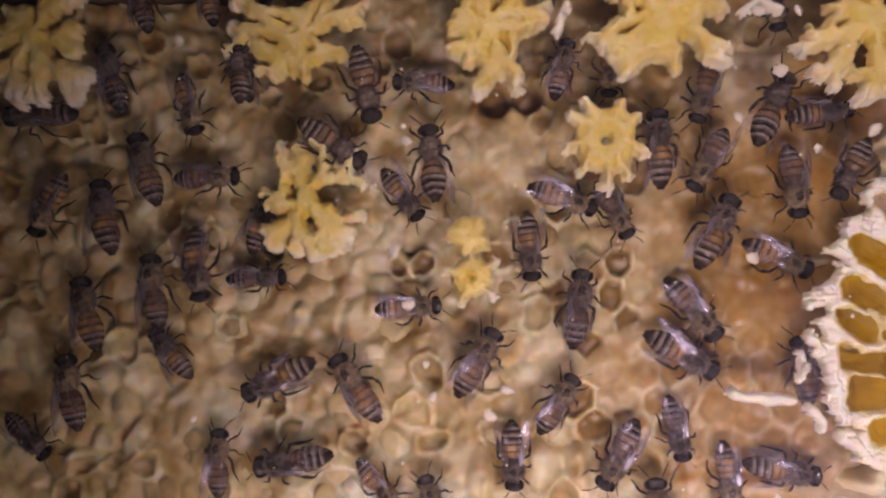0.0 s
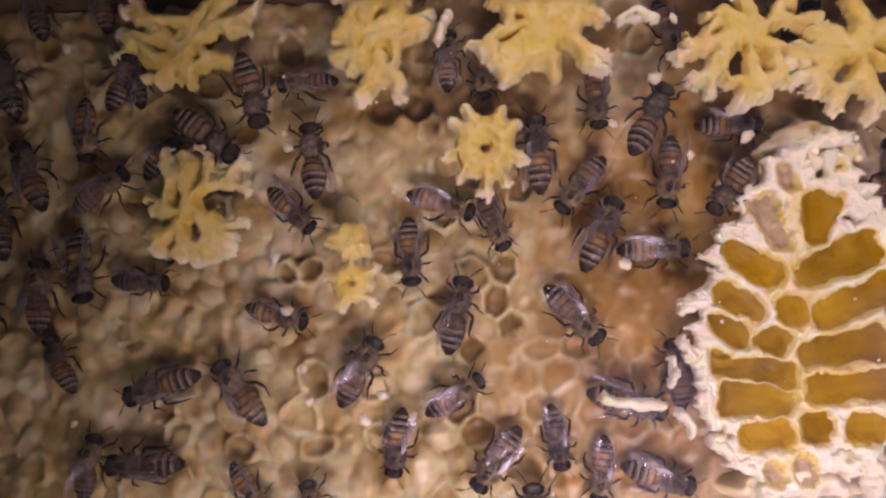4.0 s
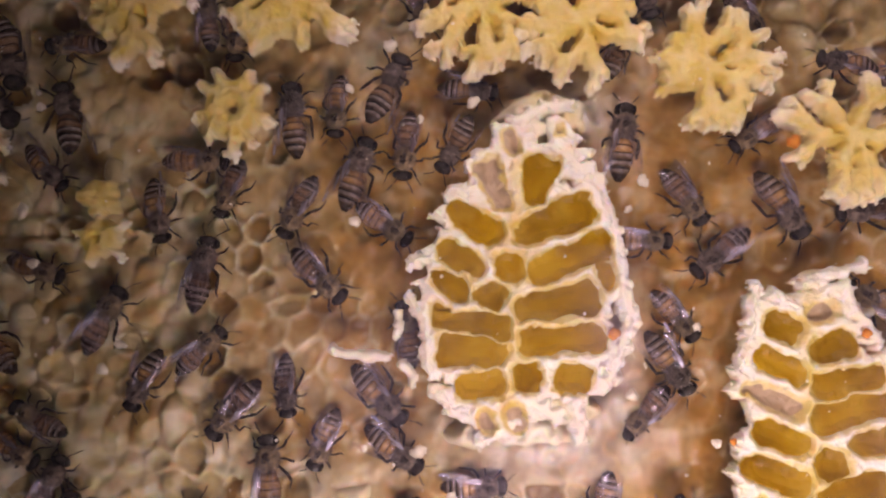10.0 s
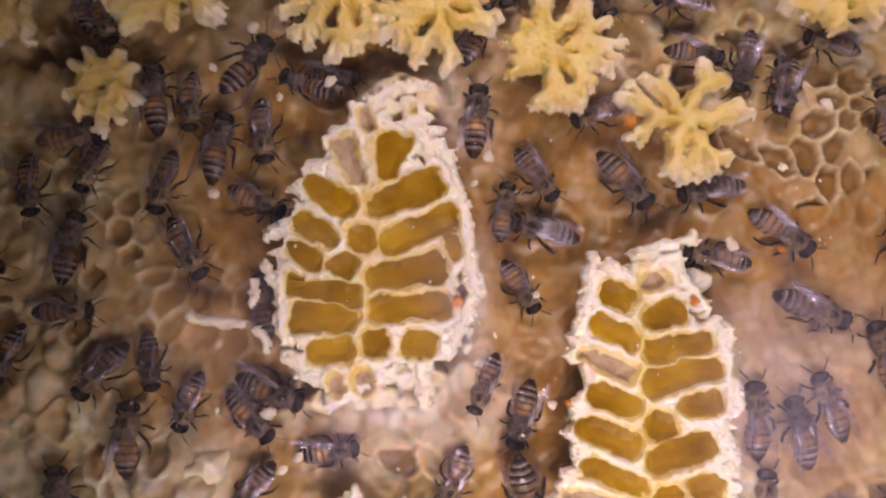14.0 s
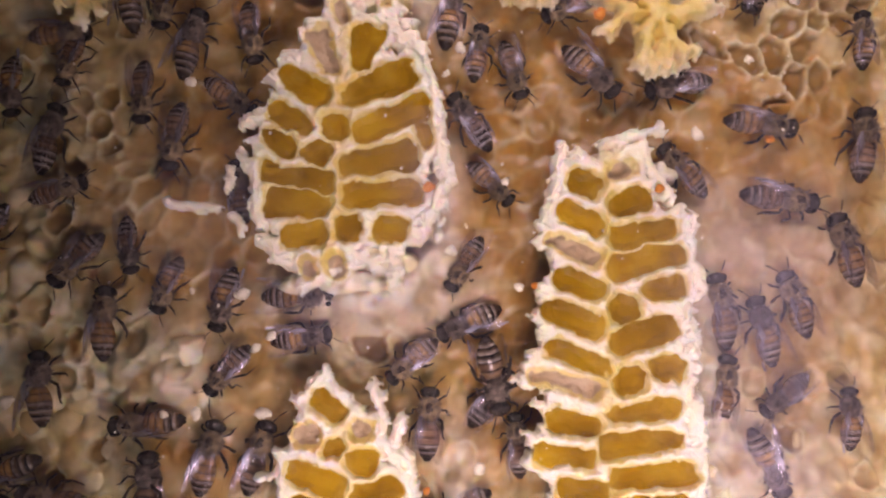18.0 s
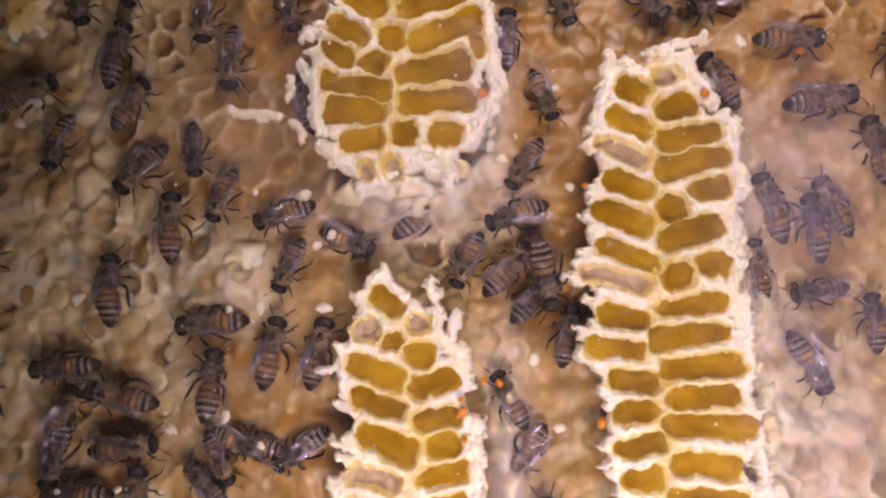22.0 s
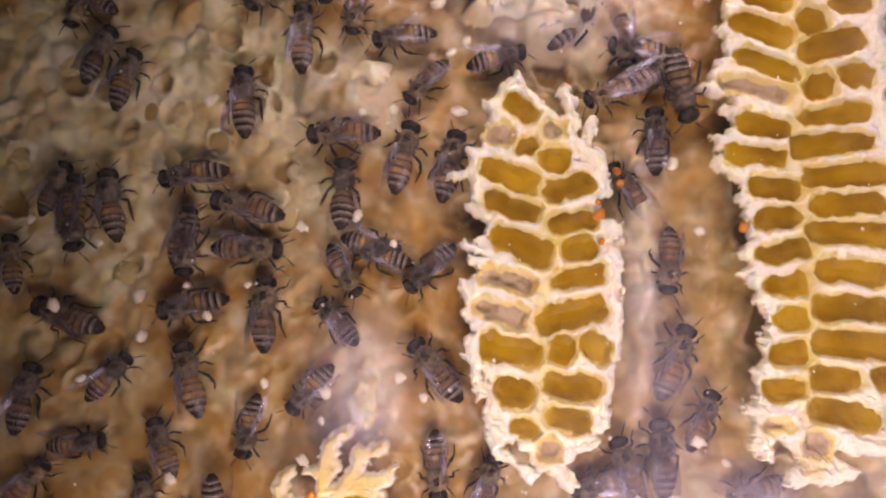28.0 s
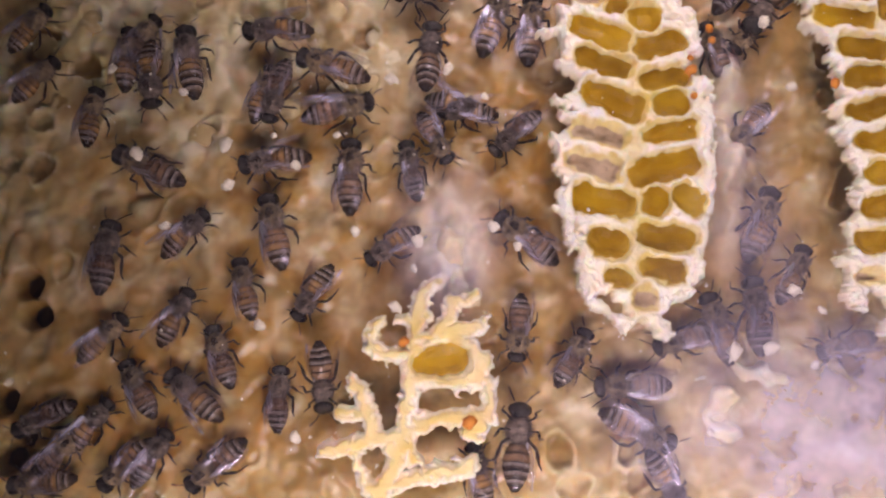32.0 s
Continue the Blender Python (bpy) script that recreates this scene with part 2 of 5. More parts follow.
M_FUR_DARK = simple("bee_fur_dark", (0.050, 0.041, 0.038), (0.27, 0.215, 0.18), 1300, 0.85, 0.5, 0.0004, 0.15, vary=0.55)
M_FRINGE = simple("hair_band", (0.10, 0.084, 0.078), (0.30, 0.255, 0.23), 1100, 0.85, 0.9, 0.0003, 0.15)
M_TAN = banded("chitin_tan", (0.15, 0.088, 0.050), (0.35, 0.22, 0.125))
M_AMBER = banded("chitin_amber", (0.28, 0.15, 0.050), (0.56, 0.345, 0.135))
M_BROWN = banded("chitin_brown", (0.085, 0.048, 0.028), (0.24, 0.14, 0.078))
M_HEAD = simple("bee_head", (0.010, 0.008, 0.008), (0.055, 0.044, 0.038), 1100, 0.24, 0.5, 0.0003, 0.45)
M_BACK = simple("bee_back", (0.020, 0.015, 0.014), (0.075, 0.052, 0.040), 900, 0.22, 0.3, 0.0002, 0.6)
M_LEG = simple("bee_leg", (0.012, 0.008, 0.006), (0.050, 0.028, 0.016), 1200, 0.35, 0.3, 0.0001, 0.5)
M_CASE = simple("lamp_case", (0.015, 0.015, 0.016), (0.03, 0.03, 0.032), 200, 0.5, 0.2, 0.0001)
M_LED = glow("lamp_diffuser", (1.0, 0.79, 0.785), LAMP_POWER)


# ---- mesh helpers; lengths in millimetres ----
MM = 0.001


def part(name, bm, materials, parent=None, label="", smooth=True):
    me = bpy.data.meshes.new(name)
    bmesh.ops.recalc_face_normals(bm, faces=bm.faces)
    bm.to_mesh(me)
    bm.free()
    for m in materials if isinstance(materials, (list, tuple)) else [materials]:
        me.materials.append(m)
    if smooth:
        me.shade_smooth()
    ob = new(name, me)
    ob.parent = parent
    if label:
        ob["label"] = label
    return ob


def box(bm, x0, x1, y0, y1, z0, z1, bevel=0.0):
    r = bmesh.ops.create_cube(bm, size=1, matrix=Matrix.LocRotScale(((x0 + x1) / 2 * MM, (y0 + y1) / 2 * MM, (z0 + z1) / 2 * MM), None,
                                                                    ((x1 - x0) * MM, (y1 - y0) * MM, (z1 - z0) * MM)))
    if bevel:
        edges = {e for v in r["verts"] for e in v.link_edges}
        bmesh.ops.bevel(bm, geom=list(edges), offset=bevel * MM, segments=2, affect="EDGES", profile=0.5)


def ball(bm, centre, radii, turn=None, u=16, v=10, rough=0.0, freq=1.0, material=0):
    r = bmesh.ops.create_uvsphere(bm, u_segments=u, v_segments=v, radius=1.0)
    for w in r["verts"]:
        p = w.co.copy()
        if rough:
            p *= 1 + rough * noise.noise(p * freq + Vector(centre))
        p = Vector((p.x * radii[0], p.y * radii[1], p.z * radii[2]))
        if turn:
            p = turn @ p
        w.co = (p + Vector(centre)) * MM
    if material:
        for f in {f for w in r["verts"] for f in w.link_faces}:
            f.material_index = material


def tube(bm, points, radii, sides=6, material=0):
    rings, n = [], len(points)
    pts = [Vector(p) for p in points]
    for i, p in enumerate(pts):
        d = (pts[min(i + 1, n - 1)] - pts[max(i - 1, 0)]).normalized()
        a = d.orthogonal().normalized()
        b = d.cross(a)
        rings.append([bm.verts.new((p + radii[i] * (math.cos(k * 2 * math.pi / sides) * a + math.sin(k * 2 * math.pi / sides) * b)) * MM) for k in range(sides)])
    for r0, r1 in zip(rings, rings[1:]):
        # start each ring's joints at the nearest vertex
        s = min(range(sides), key=lambda k: (r1[k].co - r0[0].co).length)
        for k in range(sides):
            f = bm.faces.new((r0[k], r0[(k + 1) % sides], r1[(k + 1 + s) % sides], r1[(k + s) % sides]))
            f.material_index = material
    for r in (rings[0], rings[-1]):
        bm.faces.new(r).material_index = material


def fuzz(x, z, scale, seed=0, octaves=3):
    """Smooth noise in -1..1 over arrays of millimetres; scale: the size of its largest lumps."""
    out, amp, total = np.zeros(np.shape(x)), 1.0, 0.0
    for o in range(octaves):
        u, w = np.asarray(x) / scale * 2**o + 31.7 * o + seed * 7.3, np.asarray(z) / scale * 2**o + 17.1 * o - seed * 3.9
        i, j = np.floor(u).astype(np.int64), np.floor(w).astype(np.int64)
        fu, fw = u - i, w - j
        fu, fw = fu * fu * (3 - 2 * fu), fw * fw * (3 - 2 * fw)

        def lattice(a, b):
            h = (a * 374761393 + b * 668265263 + (seed + o) * 974711) & 0x7FFFFFFF
            h = ((h ^ (h >> 13)) * 1274126177) & 0x7FFFFFFF
            return ((h ^ (h >> 16)) & 0xFFFF) / 32767.5 - 1

        top = lattice(i, j) * (1 - fu) + lattice(i + 1, j) * fu
        low = lattice(i, j + 1) * (1 - fu) + lattice(i + 1, j + 1) * fu
        out += amp * (top * (1 - fw) + low * fw)
        total += amp
        amp *= 0.5
    return out / total


def smooth_step(a, b, v):
    t = np.clip((v - a) / (b - a), 0, 1)
    return t * t * (3 - 2 * t)


def sheet(name, xs, zs, depth, keep, values, material, parent=None, label=""):
    """A sheet of quads over a grid of millimetres, facing the glass; depth: millimetres behind it; keep: which vertices stay."""
    nz, nx = depth.shape
    full = keep[:-1, :-1] & keep[1:, :-1] & keep[:-1, 1:] & keep[1:, 1:]
    used = np.zeros_like(keep)
    for a, b in ((slice(None, -1), slice(None, -1)), (slice(1, None), slice(None, -1)), (slice(None, -1), slice(1, None)), (slice(1, None), slice(1, None))):
        used[a, b] |= full
    index = np.full(keep.shape, -1)
    index[used] = np.arange(used.sum())
    X, Z = np.meshgrid(xs, zs)
    co = np.stack([X[used] * MM, depth[used] * MM, BASE + Z[used] * MM], 1)
    j, i = np.nonzero(full)
    quads = np.stack([index[j, i], index[j, i + 1], index[j + 1, i + 1], index[j + 1, i]], 1)
    me = bpy.data.meshes.new(name)
    me.vertices.add(len(co))
    me.vertices.foreach_set("co", co.ravel())
    me.loops.add(quads.size)
    me.loops.foreach_set("vertex_index", quads.ravel().astype(np.int32))
    me.polygons.add(len(quads))
    me.polygons.foreach_set("loop_start", np.arange(0, quads.size, 4, dtype=np.int32))
    me.update(calc_edges=True)
    for key, v in values.items():
        me.attributes.new(key, "FLOAT", "POINT").data.foreach_set("value", v[used].astype(np.float32))
    me.materials.append(material)
    me.shade_smooth()
    ob = new(name, me)
    ob.parent = parent
    if label:
        ob["label"] = label
    return ob


def blob(X, Z, x, z, rx, rz):
    return np.exp(-(((X - x) / rx) ** 2 + ((Z - z) / rz) ** 2))


# ---- the hive: bars, glass, comb ----
def hive_case():
    """The wooden frame that holds comb and glass; its foot stands at height 0."""
    case = tagged(new("observation_hive_case"), "dark stained wooden observation hive case round the comb", "hive case", kind="structure")
    bars = (("top_bar", -172, 118, -6, 24, 67.8, 90), ("bottom_bar", -172, 118, -6, 24, -150, -132), ("side_bar", -172, -152, -6, 24, -132, 67.8),
            ("side_bar", 98, 118, -6, 24, -132, 67.8), ("back_board", -152, 98, 20, 24, -132, 67.8))
    for name, *b in bars:
        bm = bmesh.new()
        box(bm, b[0], b[1], b[2], b[3], b[4] + BASE / MM, b[5] + BASE / MM, 0.8)
        part(name, bm, M_WOOD, case, smooth=False)
    bm = bmesh.new()
    box(bm, -151.5, 97.5, -3.4, -0.4, -131.5 + BASE / MM, 67.3 + BASE / MM)
    pane = part("window_pane", bm, M_GLASS, case, "clear glass pane with a faint lilac haze film", smooth=False)
    pane.visible_shadow = False
    xs, zs = np.arange(-45, 96, 1.5), np.arange(-125, 20, 1.5)
    X, Z = np.meshgrid(xs, zs)
    amount = (0.68 * blob(X, Z, 34, -98, 26, 16) + 0.24 * blob(X, Z, 68, -52, 12, 26) + 0.26 * blob(X, Z, 21, -66, 6, 16) + 0.34 * blob(X, Z, -22, -73, 6, 9)
              + 0.22 * blob(X, Z, 66, -8, 14, 18) + 0.16 * blob(X, Z, 6, -12, 12, 7) + 0.16 * blob(X, Z, 14, 8, 5, 12)
              + 0.09 * blob(X, Z, -10, 42, 22, 18) + 0.08 * blob(X, Z, -20, 2, 16, 14) + 0.08 * blob(X, Z, 32, 40, 30, 14)) * (1 + 0.6 * fuzz(X, Z, 9, 77))
    sheet("wax_smear", xs, zs, np.full(X.shape, -0.2), amount > 0.008, {"amount": amount - 0.008}, M_SMEAR, case, "thin lilac smear of wax on the glass")
    return case


CELL = 5.25


def caps(parent):
    """The plumpest cappings, each a lump of wax of its own."""
    rnd = random.Random(5)
    shapes = []
    for k in range(7):
        bm = bmesh.new()
        ball(bm, (0, 0, 0), (2.45, 1.2, 2.35), None, 16, 10, 0.22, 1.1 + 0.15 * k)
        bmesh.ops.translate(bm, verts=bm.verts, vec=(0, 0, 0))
        ob = part("cell_cap", bm, M_CAP)
        shapes.append(ob.data)
        bpy.data.objects.remove(ob)
    spots = []
    for x0, x1, z0, z1, share in ((-116, -46, -22, 44, 0.36), (-96, -32, -60, -24, 0.42), (58, 84, -40, 12, 0.5)):
        for r in range(round(z0 / (CELL * 0.866)), round(z1 / (CELL * 0.866))):
            for c in range(round(x0 / CELL), round(x1 / CELL)):
                if rnd.random() < share:
                    spots.append(((c + r % 2 * 0.5) * CELL + rnd.gauss(0, 0.5), r * CELL * 0.866 + rnd.gauss(0, 0.5)))
    for x, z in spots[:300]:
        ob = new("cell_cap", rnd.choice(shapes))
        ob.parent = parent
        s = rnd.uniform(0.75, 1.1)
        ob.matrix_basis = Matrix.LocRotScale((x * MM, rnd.uniform(11.0, 11.9) * MM, BASE + z * MM), Euler((rnd.uniform(-0.25, 0.25), rnd.uniform(0, 6.28), rnd.uniform(-0.25, 0.25))), (s, s, s))


def comb():
    """The comb's face: thousands of cells, capped, sunk or open, under wax and honey."""
    step = 0.48
    xs, zs = np.arange(-151, 97.5, step), np.arange(-131, 67.4, step)
    X, Z = np.meshgrid(xs, zs)
    wx, wz = X + 3.0 * fuzz(X, Z, 10, 3, 2), Z + 3.0 * fuzz(X, Z, 10, 4, 2)
    row = CELL * 0.866
    near, second, code = np.full(X.shape, 99.0), np.full(X.shape, 99.0), np.zeros(X.shape, np.int64)
    r0 = np.floor(wz / row).astype(np.int64)
    for dr in (-1, 0, 1, 2):
        r = r0 + dr
        off = (r % 2) * 0.5
        c0 = np.floor(wx / CELL - off).astype(np.int64)
        for dc in (-1, 0, 1, 2):
            c = c0 + dc
            h = ((r * 92837111) ^ (c * 689287499)) & 0x7FFFFFFF
            h = (h ^ (h >> 11)) & 0xFFFF
            d = np.hypot(wx - (c + off) * CELL, wz - r * row)
            closer = d < near
            second = np.where(closer, near, np.minimum(second, d))
            code = np.where(closer, h, code)
            near = np.where(closer, d, near)
    chance = code / 65535.0
    edge = second - near  # 0 on the wall between two cells
    wall = 1 - smooth_step(0.25, 1.3, edge)
    # honey-soaked places; the blob at (-68, -94) paints in the lamp's falloff
    wet_and_dim = np.clip(blob(X, Z, -18, 12, 24, 26) + 0.8 * blob(X, Z, -25, -3, 14, 10) + blob(X, Z, 26, -10, 12, 55) + blob(X, Z, -18, -42, 16, 22) + (0.78 + 0.8 * fuzz(X, Z, 7, 44)) * blob(X, Z, -52, -76, 44, 32) + 0.85 * blob(X, Z, -68, -94, 32, 18)
                  + blob(X, Z, 46, 24, 30, 18) + 0.8 * blob(X, Z, -5, 45, 34, 14) + 0.7 * blob(X, Z, 68, 14, 26, 16) + 0.7 * blob(X, Z, 12, -74, 30, 14) + 0.9 * blob(X, Z, 70, -8, 16, 24)
                  + 0.35 * fuzz(X, Z, 18, 5) + 0.05, 0, 1)
    fresh = np.clip(blob(X, Z, 7, 40, 9, 9) + blob(X, Z, 6, -10, 14, 8) + 0.9 * blob(X, Z, -29, -23, 11, 8) + blob(X, Z, -22, -73, 7, 12)
                    + 0.4 * blob(X, Z, 28, -95, 22, 16) + 0.65 * blob(X, Z, 68, -56, 14, 26) + 0.25 * blob(X, Z, 72, -4, 16, 12) + 0.9 * blob(X, Z, 15, 4, 5, 10)
                    + blob(X, Z, 20, -52, 4, 20) + blob(X, Z, 58, -45, 6, 34)
                    + 0.30 * fuzz(X, Z, 12, 8) - 0.08, 0, 1)
    openish = np.clip(blob(X, Z, 69, 36, 20, 16) + 0.35 * blob(X, Z, -41, 9, 14, 12) + 0.2 * blob(X, Z, 40, 21, 16, 8) + 0.12 * blob(X, Z, -70, 0, 40, 20)
                      + 0.1 * blob(X, Z, -25, 9, 16, 12), 0, 1)
    is_open = (chance < 0.03 + 0.70 * openish) & (fresh < 0.3) & ((wet_and_dim < 0.6) | (openish > 0.5))
    dome = 1 - smooth_step(0.25, 1.0, near / (CELL * (0.46 + 0.14 * (chance * 13 % 1))))
    lump = fuzz(X, Z, 7, 11)
    plump = np.clip(0.45 + 1.2 * fuzz(X, Z, 13, 91, 2), 0.08, 1)
    capped = ((0.5 + 2.0 * (chance * 7 % 1)) * np.sqrt(np.clip(dome, 0, 1)) - 0.9) * plump + 1.1 * lump * (0.4 + 0.6 * (1 - wet_and_dim))
    sunk = -1.7 * smooth_step(0.3, 1.3, edge) + 0.6
    dished = (chance * 29 % 1 > 0.86) & ~is_open
    ringed = 1.15 * np.exp(-((edge - 0.75) / 0.55) ** 2) - 1.0 * smooth_step(0.9, 2.4, edge) + 0.8 * lump * (1 - wet_and_dim)
    web = np.clip(blob(X, Z, -30, 2, 14, 12) + blob(X, Z, -44, 12, 12, 9) + blob(X, Z, 66, 34, 20, 14) + 0.6 * blob(X, Z, 36, 20, 10, 6) + 0.25, 0, 1)
    relief = np.where(is_open, sunk, np.where(dished, ringed, capped) * (1 - 0.85 * wet_and_dim) + (0.45 * web * wet_and_dim - 0.12 * (1 - wet_and_dim)) * wall)
    rim = np.where(dished, np.exp(-((edge - 0.75) / 0.55) ** 2), 0.0) * np.clip(0.55 + 0.8 * fuzz(X, Z, 6, 21), 0, 1) * (1 - 0.8 * wet_and_dim)
    tone = chance * 53 % 1
    # dished cells honey-brown inside, which also paints the shadow contrast low relief lacks
    shade = np.where(dished, smooth_step(0.9, 2.0, edge) * np.clip(1.3 * tone - 0.25, 0, 0.9), 0.55 * (tone > 0.75) * dome) * (1 - wet_and_dim)
    rim = np.clip(rim + np.where(dished, 0, 0.75 * dome * (tone < 0.4)) * (1 - 0.7 * wet_and_dim) + 0.9 * np.clip(fuzz(X, Z, 2.6, 33, 2) - 0.25, 0, 1) * (1 - 0.35 * wet_and_dim), 0, 1)
    # pale cream patches, lightened further to make up for weak lamp light there
    cream_lift = 1.5 * blob(X, Z, -72, 14, 26, 46) + 0.8 * blob(X, Z, -48, -14, 22, 14) + 0.7 * blob(X, Z, -86, -4, 22, 16) + 0.5 * blob(X, Z, -60, -32, 40, 20) + 0.15 * blob(X, Z, -70, -80, 30, 20)
    rim = np.clip(rim + 0.8 * cream_lift * np.clip(0.45 + 1.1 * fuzz(X, Z, 8, 61), 0, 1), 0, 1)
    rim = np.where(is_open, np.maximum(rim, 0.8 * np.exp(-((edge / 0.7) ** 2))), rim)
    shade = np.clip(shade + 1.5 * np.clip(fuzz(X, Z, 4.2, 71, 2) - 0.12, 0, 0.5) * (1 - 0.6 * wet_and_dim), 0, 0.9)
    rim = np.clip(rim + 1.3 * np.clip(fuzz(X, Z, 4.5, 95, 3) - 0.04, 0, 1) * blob(X, Z, -58, -54, 46, 32), 0, 1)
    rim = np.clip(rim + 0.7 * web * wall * wet_and_dim * np.clip(0.5 + 1.2 * fuzz(X, Z, 9, 83), 0, 1), 0, 1)
    # named open cells, deep and dark; the low ones have near-black shade painted in
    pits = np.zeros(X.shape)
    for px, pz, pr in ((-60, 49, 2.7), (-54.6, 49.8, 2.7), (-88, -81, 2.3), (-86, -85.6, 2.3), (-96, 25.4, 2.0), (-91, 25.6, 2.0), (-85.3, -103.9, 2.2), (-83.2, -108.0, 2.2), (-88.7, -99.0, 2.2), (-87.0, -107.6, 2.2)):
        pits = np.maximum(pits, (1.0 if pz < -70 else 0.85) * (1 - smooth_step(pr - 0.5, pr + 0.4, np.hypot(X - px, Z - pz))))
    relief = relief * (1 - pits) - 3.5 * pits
    relief += 6.0 * fresh * (0.75 + 0.8 * fuzz(X, Z, 5, 13)) + 0.7 * fuzz(X, Z, 3, 14) + (1 - 0.6 * wet_and_dim) * (0.65 * fuzz(X, Z, 1.9, 16, 2) + 0.45 * (1 - np.abs(fuzz(X, Z, 3.0, 17, 2))) ** 4) + 1.6 * wet_and_dim + 1.0 * fuzz(X, Z, 30, 15, 2)
    depth = np.clip(11.0 - 1.1 * relief, 3.2, 18.5)
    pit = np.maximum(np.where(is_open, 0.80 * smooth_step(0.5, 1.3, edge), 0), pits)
    ob = sheet("honeycomb", xs, zs, depth, np.ones(X.shape, bool), {"wet_and_dim": wet_and_dim, "fresh": fresh, "pit": pit, "rim": rim, "shade": shade}, M_COMB)
    caps(ob)
    return tagged(ob, "pale wax honeycomb with capped and honey-soaked cells", "honeycomb", kind="structure")


# ---- burr comb drawn onto the glass ----
def strokes_field(X, Z, strokes, k=0.0):
    """Distance to the nearest stroke; k rounds the corners where strokes meet."""
    d, soft = np.full(X.shape, 99.0), np.zeros(X.shape)
    for line in strokes:
        own = np.full(X.shape, 99.0)
        for (x0, z0), (x1, z1) in zip(line, line[1:]):
            lx, lz = x1 - x0, z1 - z0
            t = np.clip(((X - x0) * lx + (Z - z0) * lz) / (lx * lx + lz * lz + 1e-9), 0, 1)
            own = np.minimum(own, np.hypot(X - x0 - t * lx, Z - z0 - t * lz))
        d = np.minimum(d, own)
        if k:
            soft += np.exp(-own / k)
    return -k * np.log(soft + 1e-30) if k else d


def cell_field(X, Z, x0, z0, x1, z1, h0, h1):
    """Signed distance to a long rounded cell that lies from one end to the other, h0 and h1 high at them."""
    long = math.hypot(x1 - x0, z1 - z0)
    c, s = (x1 - x0) / long, (z1 - z0) / long
    u, v = (X - x0) * c + (Z - z0) * s, (Z - z0) * c - (X - x0) * s
    half = (h0 + (h1 - h0) * np.clip(u / long, 0, 1)) / 2
    r = min(0.46 * min(h0, h1), 0.46 * long)
    a, b = np.abs(u - long / 2) - long / 2 + r, np.abs(v) - half + r
    return np.hypot(np.maximum(a, 0), np.maximum(b, 0)) + np.minimum(np.maximum(a, b), 0) - r


def burr_comb(name, label, spine, cells, lobes, seed, white=1.0, fringe=0.32, bulk=0.5, step=0.13):
    """A comb of wax walls that stand out to the glass round cells of honey; cells: (x0, z0, x1, z1, h0, h1), and 1 where one is dry;
    lobes: beads of wax beyond the cells, (x0, z0, x1, z1, half their width)."""
    ends = [(c[i], c[i + 1]) for c in cells + lobes for i in (0, 2)]
    rnd = random.Random(seed)
    if spine:
        # teeth where the walls between cells run out beyond the rim
        lobes = list(lobes)
        for x0, z0, x1, z1, h0, h1, *_ in cells:
            mid = min((p for line in spine for p in line), key=lambda p: abs(p[1] - (z0 + z1) / 2))[0]
            if math.hypot(x1 - x0, z1 - z0) > 5.5:
                if abs(x0 - mid) > abs(x1 - mid):
                    x0, z0, x1, z1, h0, h1 = x1, z1, x0, z0, h1, h0
                way = Vector((x1 - x0, z1 - z0)).normalized()
                for side in (-1, 1):
                    px, pz = x1 - side * way.y * (h1 / 2 + 0.5), z1 + side * way.x * (h1 / 2 + 0.5)
                    far = rnd.uniform(0.6, 2.4)
                    lobes.append((px, pz, px + far * way.x, pz + far * way.y + rnd.uniform(-0.7, 0.7), rnd.uniform(0.1, 0.45)))
    xs = np.arange(min(p[0] for p in ends) - 6, max(p[0] for p in ends) + 6, step)
    zs = np.arange(min(p[1] for p in ends) - 6, max(p[1] for p in ends) + 6, step)
    X, Z = np.meshgrid(xs, zs)
    wx = X + 0.7 * fuzz(X, Z, 2.6, seed) + 0.28 * fuzz(X, Z, 0.9, seed + 8, 2)
    wz = Z + 0.7 * fuzz(X, Z, 2.6, seed + 1) + 0.28 * fuzz(X, Z, 0.9, seed + 9, 2)
    fields = [cell_field(wx, wz, *c[:6]) + 0.02 for c in cells]
    near, second = np.full(X.shape, 99.0), np.full(X.shape, 99.0)
    for f in fields:
        second = np.minimum(second, np.maximum(near, f))
        near = np.minimum(near, f)
    ragged = 0.35 * fuzz(X, Z, 3.2, seed + 2) + 0.45 * fuzz(X, Z, 1.0, seed + 5, 2)
    spikes = np.clip(fuzz(X, Z, 1.9, seed + 7, 3), 0, 1) ** 1.6 * 3.2
    grit = 0.3 * np.abs(fuzz(X, Z, 0.9, seed + 12, 2)) + 0.5 * np.clip(fuzz(X, Z, 0.75, seed + 13, 1), 0, 1)
    bead = np.full(X.shape, 99.0)
    for x0, z0, x1, z1, w in lobes:
        bead = np.minimum(bead, strokes_field(wx, wz, [[(x0, z0), (x1, z1)]]) - w * (bulk + 0.8 * ragged) - 0.25 * spikes - grit + 0.1)
    between = (near + second) / 2 - 1.75 + 0.8 * ragged
    over = np.minimum(np.minimum(near - fringe * (1 + 1.1 * ragged + spikes) - grit + 0.1, bead), between)
    over = np.minimum(over, (np.maximum(bead, 0) + np.maximum(near, 0)) / 2 - 0.85 + 0.5 * ragged)
    crumbly = 0.7 * fuzz(X, Z, 1.5, seed + 3) + 0.4 * fuzz(X, Z, 0.6, seed + 6, 2)
    slope = np.clip(1 - near / 0.95, 0, 1.6)
